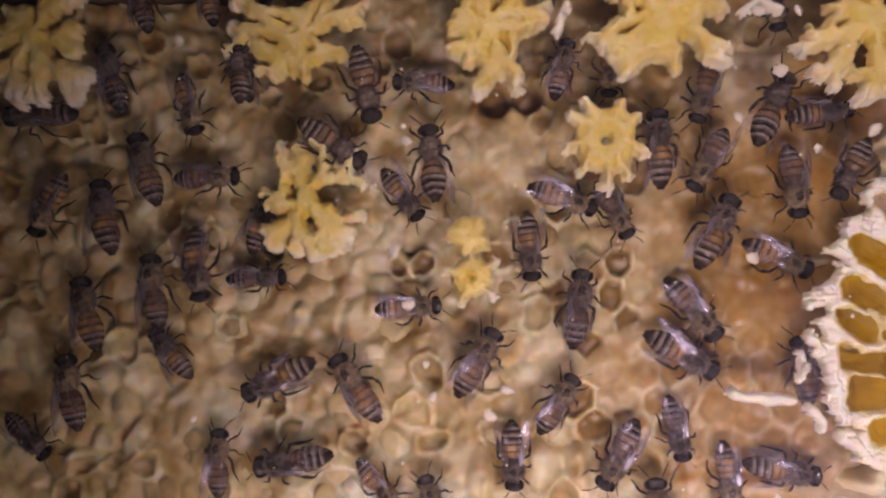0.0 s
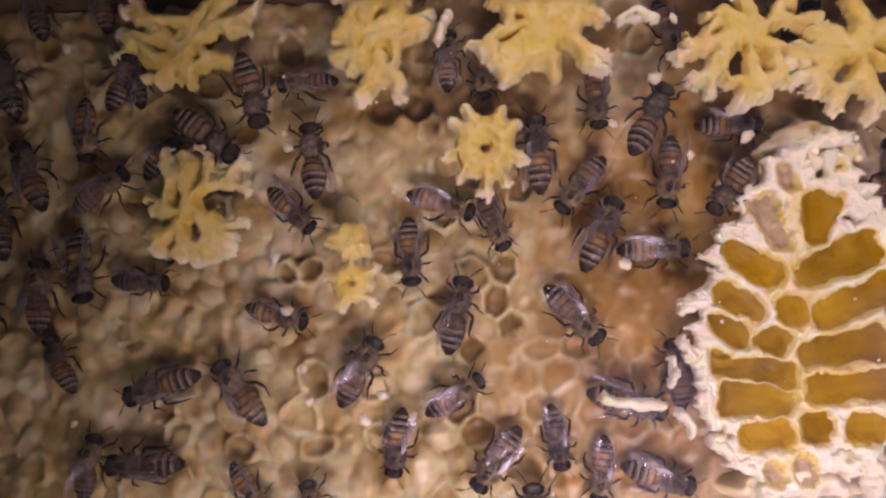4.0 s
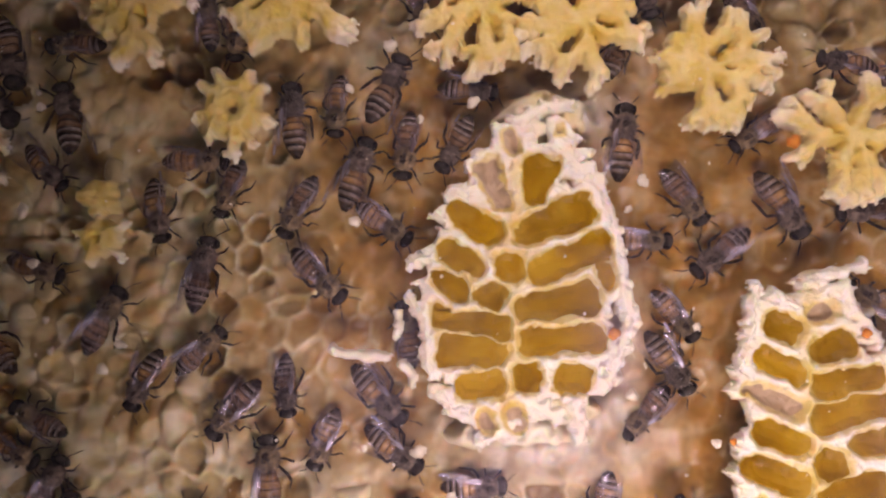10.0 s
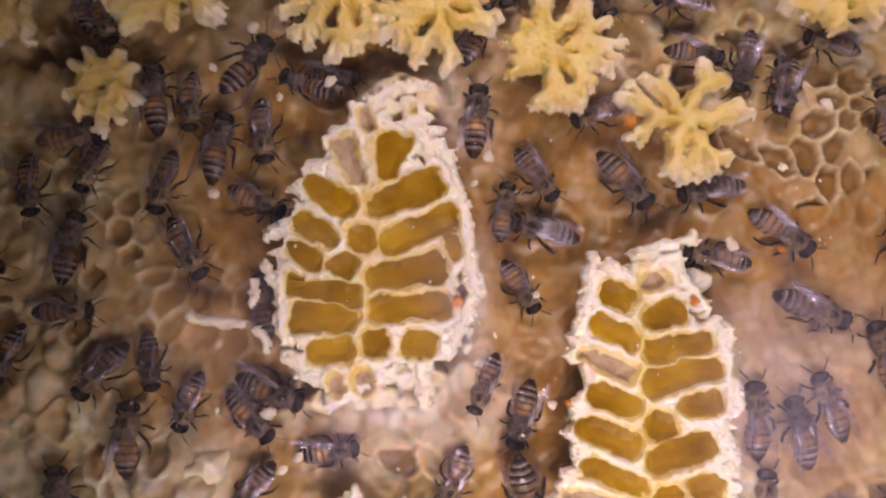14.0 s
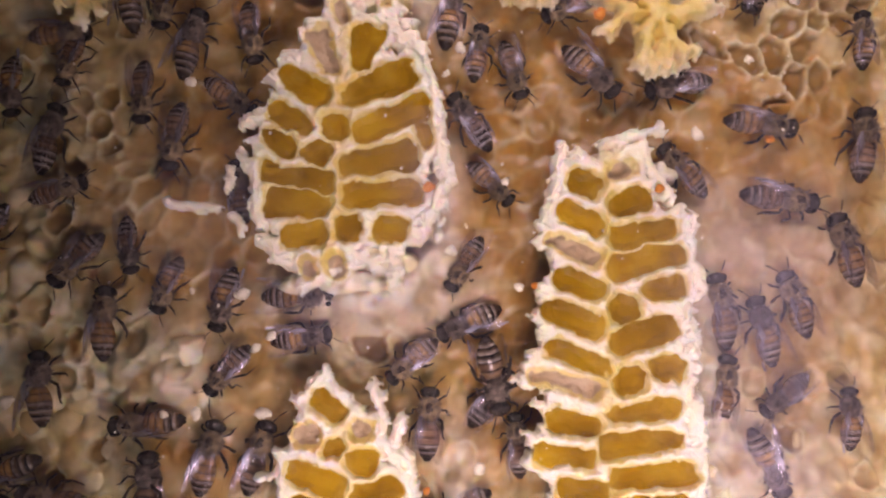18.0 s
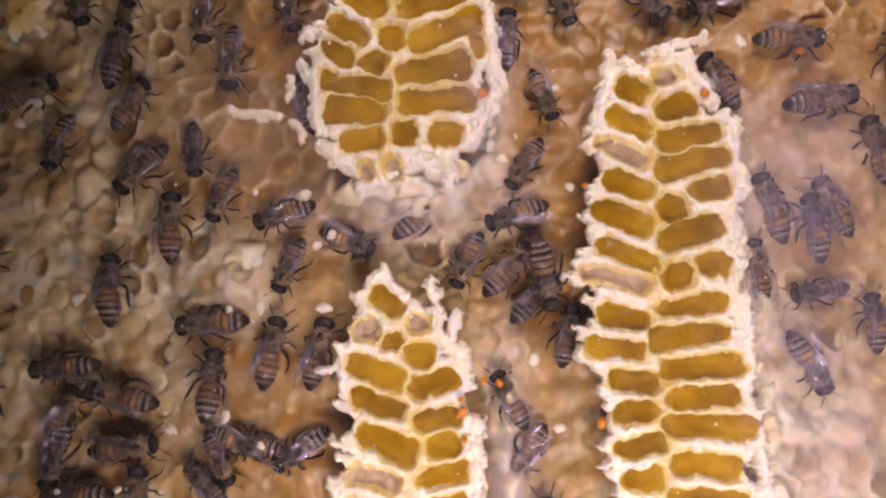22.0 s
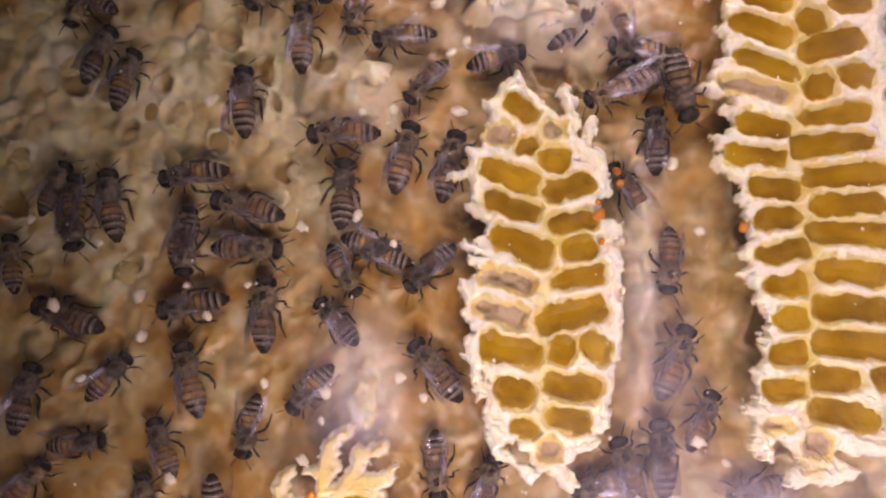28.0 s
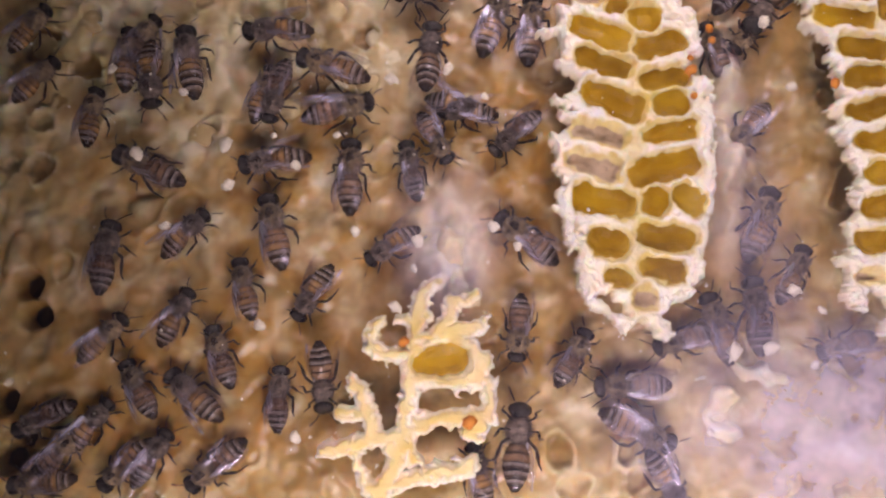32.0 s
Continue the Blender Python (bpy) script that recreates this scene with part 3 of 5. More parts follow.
    depth = 0.25 + 0.15 * (crumbly + 1) + 0.9 * smooth_step(-0.9, 0.2, over) + 2.2 * smooth_step(0.0, 0.45, over) ** 1.5 + 1.15 * slope ** 1.6
    ds = strokes_field(wx, wz, spine) if spine else np.full(X.shape, 9.0)
    fresh = np.clip(smooth_step(0.28, 0.95, near + 0.4 * crumbly) * (0.35 + 0.65 * smooth_step(0.4, 2.6, ds + 0.4 * crumbly)) + 0.16 + 0.15 * smooth_step(0.5, 3.0, ds) * (1 - smooth_step(0.2, 0.8, near)) + 0.18 * fuzz(X, Z, 5, seed + 4) + 0.15 * crumbly, 0, 1)
    if white < 1:
        fresh = np.clip(white * (smooth_step(-0.9, 0.1, over + 0.3 * crumbly) + 0.35 * fuzz(X, Z, 4, seed + 4)) + 0.28, 0, 1)
    fresh *= 1 - 0.4 * smooth_step(0.1, 0.45, over)
    thing = tagged(new(name), label, "burr comb")
    sheet("wax_walls", xs, zs, depth, (over < 0.45) & (near > -0.7), {"fresh": fresh}, M_BURR, thing)
    for n, (f, c) in enumerate(zip(fields, cells)):
        inside = f < 0.45
        j, i = np.nonzero(inside)
        a, b = slice(j.min(), j.max() + 1), slice(i.min(), i.max() + 1)
        if len(c) > 6:
            deep = 1.9 + 0.9 * np.clip(-f, 0, 1) + 0.6 * fuzz(X, Z, 1.8, seed + n)
            sheet("cell_floor", xs[b], zs[a], deep[a, b], inside[a, b], {}, M_DRY, thing, "empty cell with a dull wax floor")
        else:
            deep = 1.35 + rnd.uniform(0, 0.2) + 0.25 * fuzz(X, Z, 3.0, seed + n, 2) + 0.5 * np.clip(-f, 0, 1.2)
            u = ((X - c[0]) * (c[2] - c[0]) + (Z - c[1]) * (c[3] - c[1])) / ((c[2] - c[0]) ** 2 + (c[3] - c[1]) ** 2)
            mid = abs(c[0] - c[2]) > 3 and (smooth_step(0.25, 0.0, u) if ds[np.abs(zs - c[1]).argmin(), np.abs(xs - c[0]).argmin()] < ds[np.abs(zs - c[3]).argmin(), np.abs(xs - c[2]).argmin()] else smooth_step(0.75, 1.0, u))
            thin = np.clip(0.28 * (1 - smooth_step(-0.85, 0.05, -f - 0.35)) + 0.28 * mid + 0.25 * fuzz(X, Z, 2.2, seed + 40 + n, 2), 0, 1)
            sheet("honey", xs[b], zs[a], deep[a, b], inside[a, b], {"thin": thin[a, b]}, M_HONEY, thing)
    return thing


def flower_strokes(x, z, r, arms, seed, ring=0.0, squash=1.0):
    """Arms that grow outwards from a knot and fork again and again, as young comb spreads over glass."""
    rnd = random.Random(seed)
    limbs, tips, forks = [], [], []

    def grow(px, pz, a, far, left):
        reach = r * (rnd.uniform(0.30, 0.46) if left else rnd.uniform(0.14, 0.40))
        qx, qz = px + reach * math.cos(a), pz + squash * reach * math.sin(a)
        bend = rnd.uniform(-0.12, 0.12) * reach
        limbs.append([(px, pz), ((px + qx) / 2 - bend * math.sin(a), (pz + qz) / 2 + bend * math.cos(a)), (qx, qz)])
        if left:
            forks.append((qx, qz, a))
            for side in (-1, 1):
                if rnd.random() < 0.88:
                    grow(qx, qz, a + side * rnd.uniform(0.2, 0.75), far + reach, left - 1)
        else:
            tips.append((qx, qz))

    turn = rnd.uniform(0, 6.28)
    for k in range(arms):
        a = turn + (k + rnd.uniform(-0.18, 0.18)) * 2 * math.pi / arms
        if ring:
            p, q = r * ring, r * rnd.uniform(0.85, 1.05)
            limbs.append([(x + p * math.cos(a), z + squash * p * math.sin(a)), (x + q * math.cos(a), z + squash * q * math.sin(a))])
            tips.append(limbs[-1][-1])
        else:
            grow(x, z, a, 0.0, 2 if r > 6 and rnd.random() < 0.75 else 1)
    # bridges that close some of the gaps into cells
    forks.sort(key=lambda f: math.atan2(f[1] - z, f[0] - x))
    for p, q in zip(forks, forks[1:] + forks[:1]):
        if 1.5 < math.hypot(p[0] - q[0], p[1] - q[1]) < 0.75 * r and rnd.random() < 0.5:
            limbs.append([p[:2], ((p[0] + q[0]) / 2 + 0.12 * ((p[0] + q[0]) / 2 - x), (p[1] + q[1]) / 2 + 0.12 * ((p[1] + q[1]) / 2 - z)), q[:2]])
    if ring:
        n = 12
        limbs.append([(x + r * ring * math.cos(k * 2 * math.pi / n), z + squash * r * ring * math.sin(k * 2 * math.pi / n)) for k in range(n + 1)])
    return limbs, tips


def young_comb(x, z, r, arms, seed, ring=0.0, squash=1.0, label="yellow rosette of young burr comb on the glass"):
    limbs, tips = flower_strokes(x, z, r, arms, seed, ring, squash)
    step = 0.18
    xs, zs = np.arange(x - r - 4, x + r + 4, step), np.arange(z - r * squash - 4, z + r * squash + 4, step)
    X, Z = np.meshgrid(xs, zs)
    wx = X + 0.7 * fuzz(X, Z, 2.6, seed) + 0.3 * fuzz(X, Z, 0.9, seed + 7, 2)
    wz = Z + 0.7 * fuzz(X, Z, 2.6, seed + 1) + 0.3 * fuzz(X, Z, 0.9, seed + 8, 2)
    d = strokes_field(wx, wz, limbs, 0.35)
    ends = np.full(X.shape, 99.0)
    for px, pz in tips:
        ends = np.minimum(ends, np.hypot(wx - px, wz - pz))
    far = np.hypot(X - x, (Z - z) / squash) / r
    ragged = 0.5 * fuzz(X, Z, 3.0, seed + 2) + 0.6 * fuzz(X, Z, 1.0, seed + 5, 3)
    w = min(1.0, 0.35 + r / 15)
    over = np.minimum(d - w * (0.60 + 0.5 * ragged), ends - w * (0.85 + 1.2 * ragged))
    web = d - 1.9 * w * np.clip(0.62 - 0.4 * far + 0.9 * fuzz(X, Z, 4.5, seed + 6), 0, 1)
    over = np.minimum(over, web)
    if ring:
        over = np.minimum(over, np.maximum((far - 0.70) * r + 0.7 * ragged, 0.16 * r - far * r))
    solid = 1 - smooth_step(-0.4, 0.55, over)
    crumbly = 0.6 * fuzz(X, Z, 1.2, seed + 3) + 0.6 * fuzz(X, Z, 0.6, seed + 9, 2)
    depth = 0.35 + 0.3 * (crumbly + 1) + 2.2 * (1 - solid) ** 1.5 + 0.55 * np.clip(d - 0.1, 0, 1.2) + 0.8 * np.clip(far - 0.3, 0, 1)
    edge = smooth_step(-0.7, 0.2, over)
    fresh = np.clip(0.7 * smooth_step(0.75, 1.25, far + 0.2 * crumbly) + 0.35 * edge * smooth_step(0.3, 0.8, far) + 0.16 * (1 - smooth_step(0.1, 0.5, d)) + 0.22 * fuzz(X, Z, 2.4, seed + 4) + 0.04, 0, 1)
    ob = sheet("young_burr_comb", xs, zs, depth, solid > 0.01, {"fresh": 0.8 * fresh}, M_BURR)
    return tagged(ob, label, "burr comb", "young burr combs on the glass")


LEAF_SPINE = [
    [(-0.5, -6.8), (-0.1, -0), (0.1, 4.8), (0.5, 8.5), (0.8, 12.3), (-2.2, 17.2), (-0.7, 21.1), (1.3, 25.6), (1.1, 31.4)],
    [(0.8, 12.3), (3.1, 17.8), (-0.7, 21.1)],
]
LADDER_SPINE = [
    [(42.7, 12.1), (42.3, 7), (42.1, 2.2), (42.1, -3.6), (42.3, -9.7), (42.8, -16.6), (42.8, -21.8), (42.4, -28.6), (42.4, -34.5), (42.8, -37), (43.5, -44.4), (43.3, -51.6), (43.2, -59.5), (42.8, -58.4), (42.7, -68.9), (42.9, -75.6), (42.8, -79.8)],
]
OVAL_SPINE = [
    [(3.2, -31), (3.7, -35), (3.4, -41.3), (5.1, -48.2), (5.5, -53.3), (3.9, -59.3), (4.1, -64.3), (5.1, -69.9), (4.8, -74), (5.3, -79.5), (5.4, -83.4)],
]
LEAF_CELLS = [
    (4.6, 32.3, 3.1, 24.7, 5.7, 2.4), (0.2, 20.4, 11.9, 24.9, 3.4, 5.7), (-8.8, 24.7, -2, 20, 3.4, 4),
    (-4.1, 32, -1, 24.3, 3.9, 2.2, 1), (-0.1, 36.4, -0.1, 32.9, 2.4, 2.4, 1), (2.4, 14.3, 14.7, 19.8, 4.1, 4.4),
    (-2.4, 15.9, 1.9, 15.9, 4.4, 4.4), (-10.6, 18.8, -4.3, 15.2, 3, 3.4), (-11.5, 14.5, -6.1, 11.4, 3, 3.3),
    (-5.5, 11.4, -0.9, 11.4, 4.1, 4.1), (0.5, 9.5, 12.7, 11.5, 3.6, 5.2),
]
LEAF_CELLS_LOW = [
    (13.4, 16.8, 14.1, 12.7, 2.4, 2), (-11.9, 7.9, -0.4, 6.9, 2.2, 3.7), (-11.9, 9.4, -8.8, 9.4, 1.9, 1.5),
    (-10.9, 3.5, -0.7, 3, 5.2, 3.4), (-8.3, -2.1, -1, -1, 3.9, 3.9), (0.8, 4.4, 13.5, 6, 4, 4.7),
    (0.1, -0.3, 4.3, -0.3, 4.5, 4.5), (6, -0.5, 11.5, -0.5, 3.7, 4.3), (-5, -6.7, -2.5, -6.6, 3.3, 3.3, 1),
    (-0.8, -6.4, 2.1, -6.3, 4.2, 3.8, 1), (6.9, 36.2, 8.1, 36.2, 1.2, 1, 1),
]
LEAF_WAX = [
    (-2.7, 37.3, -0.9, 32.4, 1.1), (-5.6, 33.1, 0.5, 32, 1.1), (1.3, 38.2, 8.2, 40.5, 2), (3, 34.2, 10.8, 32.9, 1.7),
    (7.4, 32.4, 13, 28.9, 2.6), (13.4, 27.2, 15.5, 21.1, 1.5), (15.5, 21.1, 16.3, 15.1, 0.9), (15.5, 14.3, 17.6, 7.5, 1.9),
    (17.6, 7.5, 14.2, 0.8, 1.9), (11.7, -0.1, 13.4, -1.7, 1.7), (9.2, -3.4, 10, -8.7, 2.1), (2.5, -3.5, 6.7, -5.9, 2.3),
]
LEAF_WAX_LOW = [
    (-4.9, -10.1, -1.2, -7.2, 1.2), (-12.9, 7.3, -11.8, -0.3, 1.5), (-11.8, -2, -6.7, -6, 1.3), (-15.5, 11.1, -13.8, 8.9, 1.1),
    (-14.8, 16.6, -10.5, 17.5, 1.1), (-11.4, 23.6, -9.8, 22.7, 1.1), (-9.5, 27.1, -3.8, 28.5, 1.1), (-1.3, -3.5, -1.6, -8.4, 1),
    (0.4, 34.7, 3, 36.4, 1.7), (6.5, 37.3, 9.5, 35.1, 1.9),
]
LADDER_CELLS = [
    (36.4, 8.6, 41.4, 6.3, 2.6, 3.8), (42.3, 9, 46.6, 9.7, 2.8, 2.8, 1), (42.9, 3.7, 48.6, 5.1, 3.6, 4.1),
    (34.9, 3.3, 42, 0.6, 2.8, 3.5), (42.7, -1.6, 53, 0.8, 3.9, 3.1), (33, -0.9, 41.1, -4.8, 1.9, 3.4, 1),
    (42.3, -6.3, 54.2, -3.1, 4.3, 3.6), (34.6, -7.2, 41.8, -9.8, 3.8, 3.4), (48, -9.2, 54.3, -8.2, 2.6, 3.1),
    (42.5, -12.3, 47.3, -11.8, 4.9, 4.8), (32.7, -12.1, 41.8, -15.1, 3.4, 3.9), (42.7, -17.9, 52.8, -14, 4.7, 3.9),
    (33.3, -17.8, 42.8, -21.2, 3, 2.5), (43.2, -22.9, 47.9, -22.5, 4.2, 4.2),
]
LADDER_CELLS_MIDDLE = [
    (48.5, -21.3, 53.7, -20.4, 3.7, 4.2), (30.4, -22.3, 41.8, -24.3, 2.2, 2.9, 1), (42.5, -28.1, 53.2, -26.4, 3, 3),
    (33.4, -28.9, 41.6, -29.8, 3.4, 3.5), (41, -32.9, 53.1, -30.9, 3.7, 2.8), (31.6, -33.7, 41, -34.8, 3.3, 2.5),
    (42.4, -37.7, 55.5, -35.8, 3.6, 3.8), (34.7, -38.9, 42.6, -39.3, 3.2, 3.6), (43.9, -41.9, 54.7, -40.7, 2.9, 3.2),
    (35.8, -44.6, 42.7, -43.2, 3.2, 3.1), (43.1, -45.6, 56.9, -45.5, 3.6, 4), (35.8, -49.7, 43.4, -48, 2.2, 3.2),
]
LADDER_CELLS_LOW = [
    (44.1, -51.2, 54.8, -51.6, 3.2, 4.1), (37, -54.5, 43.1, -53.2, 2.2, 3.6), (43.5, -57, 55.6, -56.8, 3.9, 3.3),
    (38.3, -58.8, 43.1, -58.4, 3, 3.6), (43.4, -61.5, 56.3, -62.5, 3.6, 3.7), (37.4, -64.1, 43.2, -63.4, 3.1, 3.8),
    (43.1, -66.9, 50.4, -67.3, 3.6, 3.1), (51.6, -66.9, 54.7, -66.4, 3.1, 2.8), (36.5, -69.1, 42.3, -68.9, 3.1, 3.1),
    (43.1, -71.6, 52, -72.7, 3.8, 3.1), (41.8, -76.6, 45.3, -76.4, 3.1, 3.1, 1), (36.3, -74.3, 40.3, -74.1, 2, 2, 1),
]
LADDER_WAX = [
    (35.7, 13.4, 34.4, 9.3, 1.2), (34.4, 9.3, 33.2, 2.2, 1.2), (37.5, 12, 41, 10.3, 1.1), (41.8, 13.5, 50.6, 16.3, 1.7),
    (48.8, 9.6, 52.2, 5.6, 1.6), (53.9, 3.5, 56.3, -6, 1.6), (54.6, -6.1, 55.4, -9.5, 1.5), (55.2, 2.5, 56.1, -8.3, 1.6),
    (54.4, -11.9, 55.4, -18, 1.6), (55.8, -19.7, 54.4, -24.9, 1), (55.2, -25.7, 56.5, -33.2, 1.9), (56.5, -34.1, 55.8, -42.3, 1.6),
    (57.3, -47.1, 58.9, -55, 1.1), (58.1, -55, 58.2, -64.3, 1.1),
]
LADDER_WAX_LOW = [
    (35.9, -75.9, 36.7, -78.2, 1.5), (34.4, -72, 39.9, -72.6, 1), (41.2, -81, 47.5, -79.9, 1.9), (46.1, -75.4, 52.2, -77, 1.8),
    (42, 11.9, 47.5, 12.9, 1.5), (47.9, 13.6, 48.8, 10.5, 1.7),
]
OVAL_CELLS = [
    (-2.4, -26.2, 2.7, -29.4, 3.3, 3.5), (-5, -31.6, -0.7, -32.4, 3.5, 3, 1), (-0.2, -34, 3.3, -33.9, 2.4, 2.4),
    (-5.7, -37.1, 3.5, -40.3, 3.4, 4.1), (3.5, -36.3, 7.9, -35.3, 4.1, 4.3), (4.1, -30.9, 7.1, -30.8, 2.8, 2.4, 1),
    (-5, -42.4, 3.7, -44.7, 3.1, 3.2), (4.3, -41.6, 11.5, -38.7, 3.6, 3.6), (5.1, -46.4, 12, -44.4, 2.9, 3),
    (-3.6, -47.6, 5.4, -51.1, 3.7, 4.7), (6.8, -50.2, 12.1, -48.7, 3.2, 3.4),
]
OVAL_CELLS_LOW = [
    (-5, -53.7, 3.3, -55.9, 3, 3.4, 1), (5.5, -55, 13.4, -52.9, 2.8, 3.5), (-5.6, -58.8, 2.4, -61, 2.5, 3.3, 1),
    (3.9, -61.3, 13.9, -58, 4.1, 3.6), (-4.6, -64.2, 4.8, -66.2, 4.3, 3.6), (5.8, -65.6, 9.6, -64, 3.8, 3.8),
    (10.3, -63.1, 14.4, -65.4, 2.8, 3.3), (-2, -71.2, 3.9, -71.2, 4.3, 4.1), (4.8, -69.7, 13.5, -70.3, 3.6, 3.9),
    (0.4, -76.2, 4, -76, 3.1, 3.1), (5.5, -74.3, 11.3, -75.2, 2.7, 3.7), (4.7, -79.3, 7.5, -79.1, 3.4, 3.1, 1),
]
OVAL_WAX = [
    (-3.1, -25.1, -0.6, -22.3, 1.1), (-0.1, -23.2, 2.6, -26.8, 1.1), (6.9, -24.8, 8.8, -31.2, 1.4), (11.4, -29.3, 10.6, -33.8, 1.1),
    (12.3, -33.8, 13.6, -40, 1.1), (-10.4, -38.6, -6.5, -38, 0.6), (-7.1, -34.9, -5.9, -41.5, 1), (-7.7, -49.5, -4.3, -50.2, 1),
    (14.1, -46, 15.1, -54.6, 1.9), (14.7, -54.6, 15.2, -64.5, 1.7), (14, -67, 13.5, -75.1, 1.5), (-2.6, -73.5, -1.5, -79, 1.7),
    (-1.1, -79.8, 3.4, -83.1, 1.1), (6.2, -81.4, 8.9, -83.9, 1.7), (12.1, -77.5, 9, -79.7, 1.1), (-7.5, -55.5, -4.7, -60.5, 1.2),
    (-6.2, -63.9, -4.3, -72, 0.9), (4.1, -77.9, 4.6, -81.8, 1),
    (8.1, -31.7, 12.5, -36, 1.5), (11, -34.3, 11.7, -37.4, 1.2),
]
BRANCH_CELLS = [
    (-26.3, -90.6, -19.1, -88.8, 3.3, 4.5),
]
BRANCH_WAX = [
    (-26.6, -86.8, -26.7, -94.7, 1), (-26.7, -94.7, -27.4, -101.7, 0.9), (-27.4, -101.7, -30.1, -108.6, 1.4), (-26.4, -86.8, -26, -80.3, 1.1),
    (-26, -80.3, -23.3, -78.1, 0.8), (-26.6, -83.6, -29.4, -83.8, 0.5), (-27.4, -89.3, -31.9, -89.1, 0.8), (-31.9, -89.1, -33.2, -87.2, 0.8),
    (-33.2, -87.2, -32.2, -84.7, 0.8), (-26, -86.8, -22, -85.9, 0.7), (-22.7, -85.6, -21.5, -81.3, 1), (-21.5, -80.9, -18.3, -80.3, 0.7),
    (-21.3, -85.3, -17.5, -84.5, 1), (-17.5, -84.5, -16.6, -83, 0.4),
]
BRANCH_WAX_LOW = [
    (-21.2, -85.9, -16.9, -89.5, 1.1), (-16.7, -89.4, -17.3, -91.8, 1.4), (-25.6, -92.5, -16.9, -92.4, 0.8), (-15.7, -92.7, -15.3, -97.2, 0.9),
    (-25.3, -98.4, -15.9, -97, 0.9), (-17.8, -98.2, -17.4, -98.7, 1.8), (-26.7, -100.1, -36, -102.2, 1), (-31.5, -100.2, -33.5, -94.3, 1),
    (-33.5, -94.3, -34.7, -93.6, 0.9), (-33.2, -98, -36.2, -97.6, 0.8), (-36, -102.2, -38.3, -103.1, 0.9), (-34.4, -102.9, -32.2, -106.5, 0.6),
    (-29, -101.8, -28.7, -106.3, 0.8), (-31.3, -107.9, -26.4, -106.2, 0.9), (-26.4, -106.2, -17.9, -103.8, 0.9), (-26.7, -100.1, -25.3, -103.8, 0.7),
]
CRUMBS_A = [(-73.3, 42.5), (-72.7, 40.2), (-74.6, 23.9), (-69.8, 7.3), (-72.3, 15.9), (-23.4, 22.4), (-13.8, 38), (-5.9, 40.5), (-18.4, 49.5), (-24.6, 42.8), (-108.2, 56.7), (-104.2, -0.8), (-58.1, 3.8), (-60.6, 0.1), (-68.8, 2.7), (-16.7, 7.1), (-21.1, 58.5), (-15.6, 58.4), (-49, 59.5), (-13.4, -11), (26.5, 7.2), (19.2, 28.4), (17, 24.3), (64.2, 27.2), (71.4, 37.2), (68.4, 51.1), (-8.7, -17.3), (-9.4, -28.9), (-24.3, -29.5), (-19.5, -29.2), (23.3, -36.2), (28.9, -9.1), (56.1, 15), (-21.2, -10.7), (-11, -19.2), (27.3, -46.4), (-18.2, -50.2), (-24, -46), (-55.4, -65.8), (-63.6, -51.7), (-45.6, -62.3), (-56.4, -59.7), (-64, -72.4), (-16, -70.1), (-27.2, -76.8)]
CRUMBS_B = [(-12.5, -72.8), (26.9, -77), (30.8, -79.7), (-36.1, -71.8), (-48.7, -28.3), (-39.9, -57.3), (-48.6, -86.2), (18.4, -86.2), (29.5, -87.4), (-32.4, -48.1), (-49.3, -57.9), (-75, -48.5), (23.3, -85.5), (15, -97.4), (-42.1, -101.4), (-26.9, -72.8), (-83.4, -96.1), (-29.5, -82.5), (-69.5, -61.7)]


hive_case()
comb()
burr_comb("leaf_shaped_burr_comb", "leaf-shaped burr comb on the glass with honey-filled cells", LEAF_SPINE, LEAF_CELLS + LEAF_CELLS_LOW, LEAF_WAX + LEAF_WAX_LOW, 11)
burr_comb("ladder_shaped_burr_comb", "long ladder-like burr comb on the glass full of honey", LADDER_SPINE, LADDER_CELLS + LADDER_CELLS_MIDDLE + LADDER_CELLS_LOW, LADDER_WAX + LADDER_WAX_LOW, 23)
burr_comb("oval_burr_comb", "oval burr comb on the glass with rows of honey cells", OVAL_SPINE, OVAL_CELLS + OVAL_CELLS_LOW, OVAL_WAX, 37)
burr_comb("branching_burr_comb", "yellow branching burr comb on the glass with one honey cell", [], BRANCH_CELLS, BRANCH_WAX + BRANCH_WAX_LOW, 51, 0.65, 0.6, 1.05)

young_comb(-133, 58.8, 10, 6, 61)
young_comb(-89.2, 57.1, 11.5, 6, 62)
young_comb(-60.3, 57.5, 9.2, 6, 63)
young_comb(-35.3, 58.0, 9.6, 6, 64)
young_comb(-43.3, 40.3, 6.2, 9, 65, 0.45, 1.08, "small yellow star of young burr comb round one cell")
young_comb(-4.3, 56.8, 10.4, 6, 66)
young_comb(11.3, 54.0, 9.5, 6, 67)
young_comb(29.2, 46.2, 9.6, 6, 68)
young_comb(50.4, 35.1, 9.0, 6, 69)
young_comb(-88.5, 32.0, 8.8, 5, 70)
young_comb(-63.7, 26.4, 4.2, 5, 71)
young_comb(-63.3, 20.0, 3.9, 5, 72, 0.4)
young_comb(74.4, 55.7, 8.0, 6, 73)


def crumb(x, z, seed, size=1.0, material=None, name="wax_crumb", label="pale crumb of wax stuck to the glass", stretch=1.0, turn=0.0):
    bm = bmesh.new()
    rnd = random.Random(seed)
    ball(bm, (0, 0, 0), (0.62 * size * stretch, 0.3 * size, 0.55 * size), None, 12, 8, 0.75, 1.6 + rnd.random())
    ob = part(name, bm, material or M_CRUMB)
    ob.matrix_basis = pose(x * MM, 0.0003, BASE + z * MM, 0, turn, 0)
    return tagged(ob, label, "wax crumb", "wax crumbs")


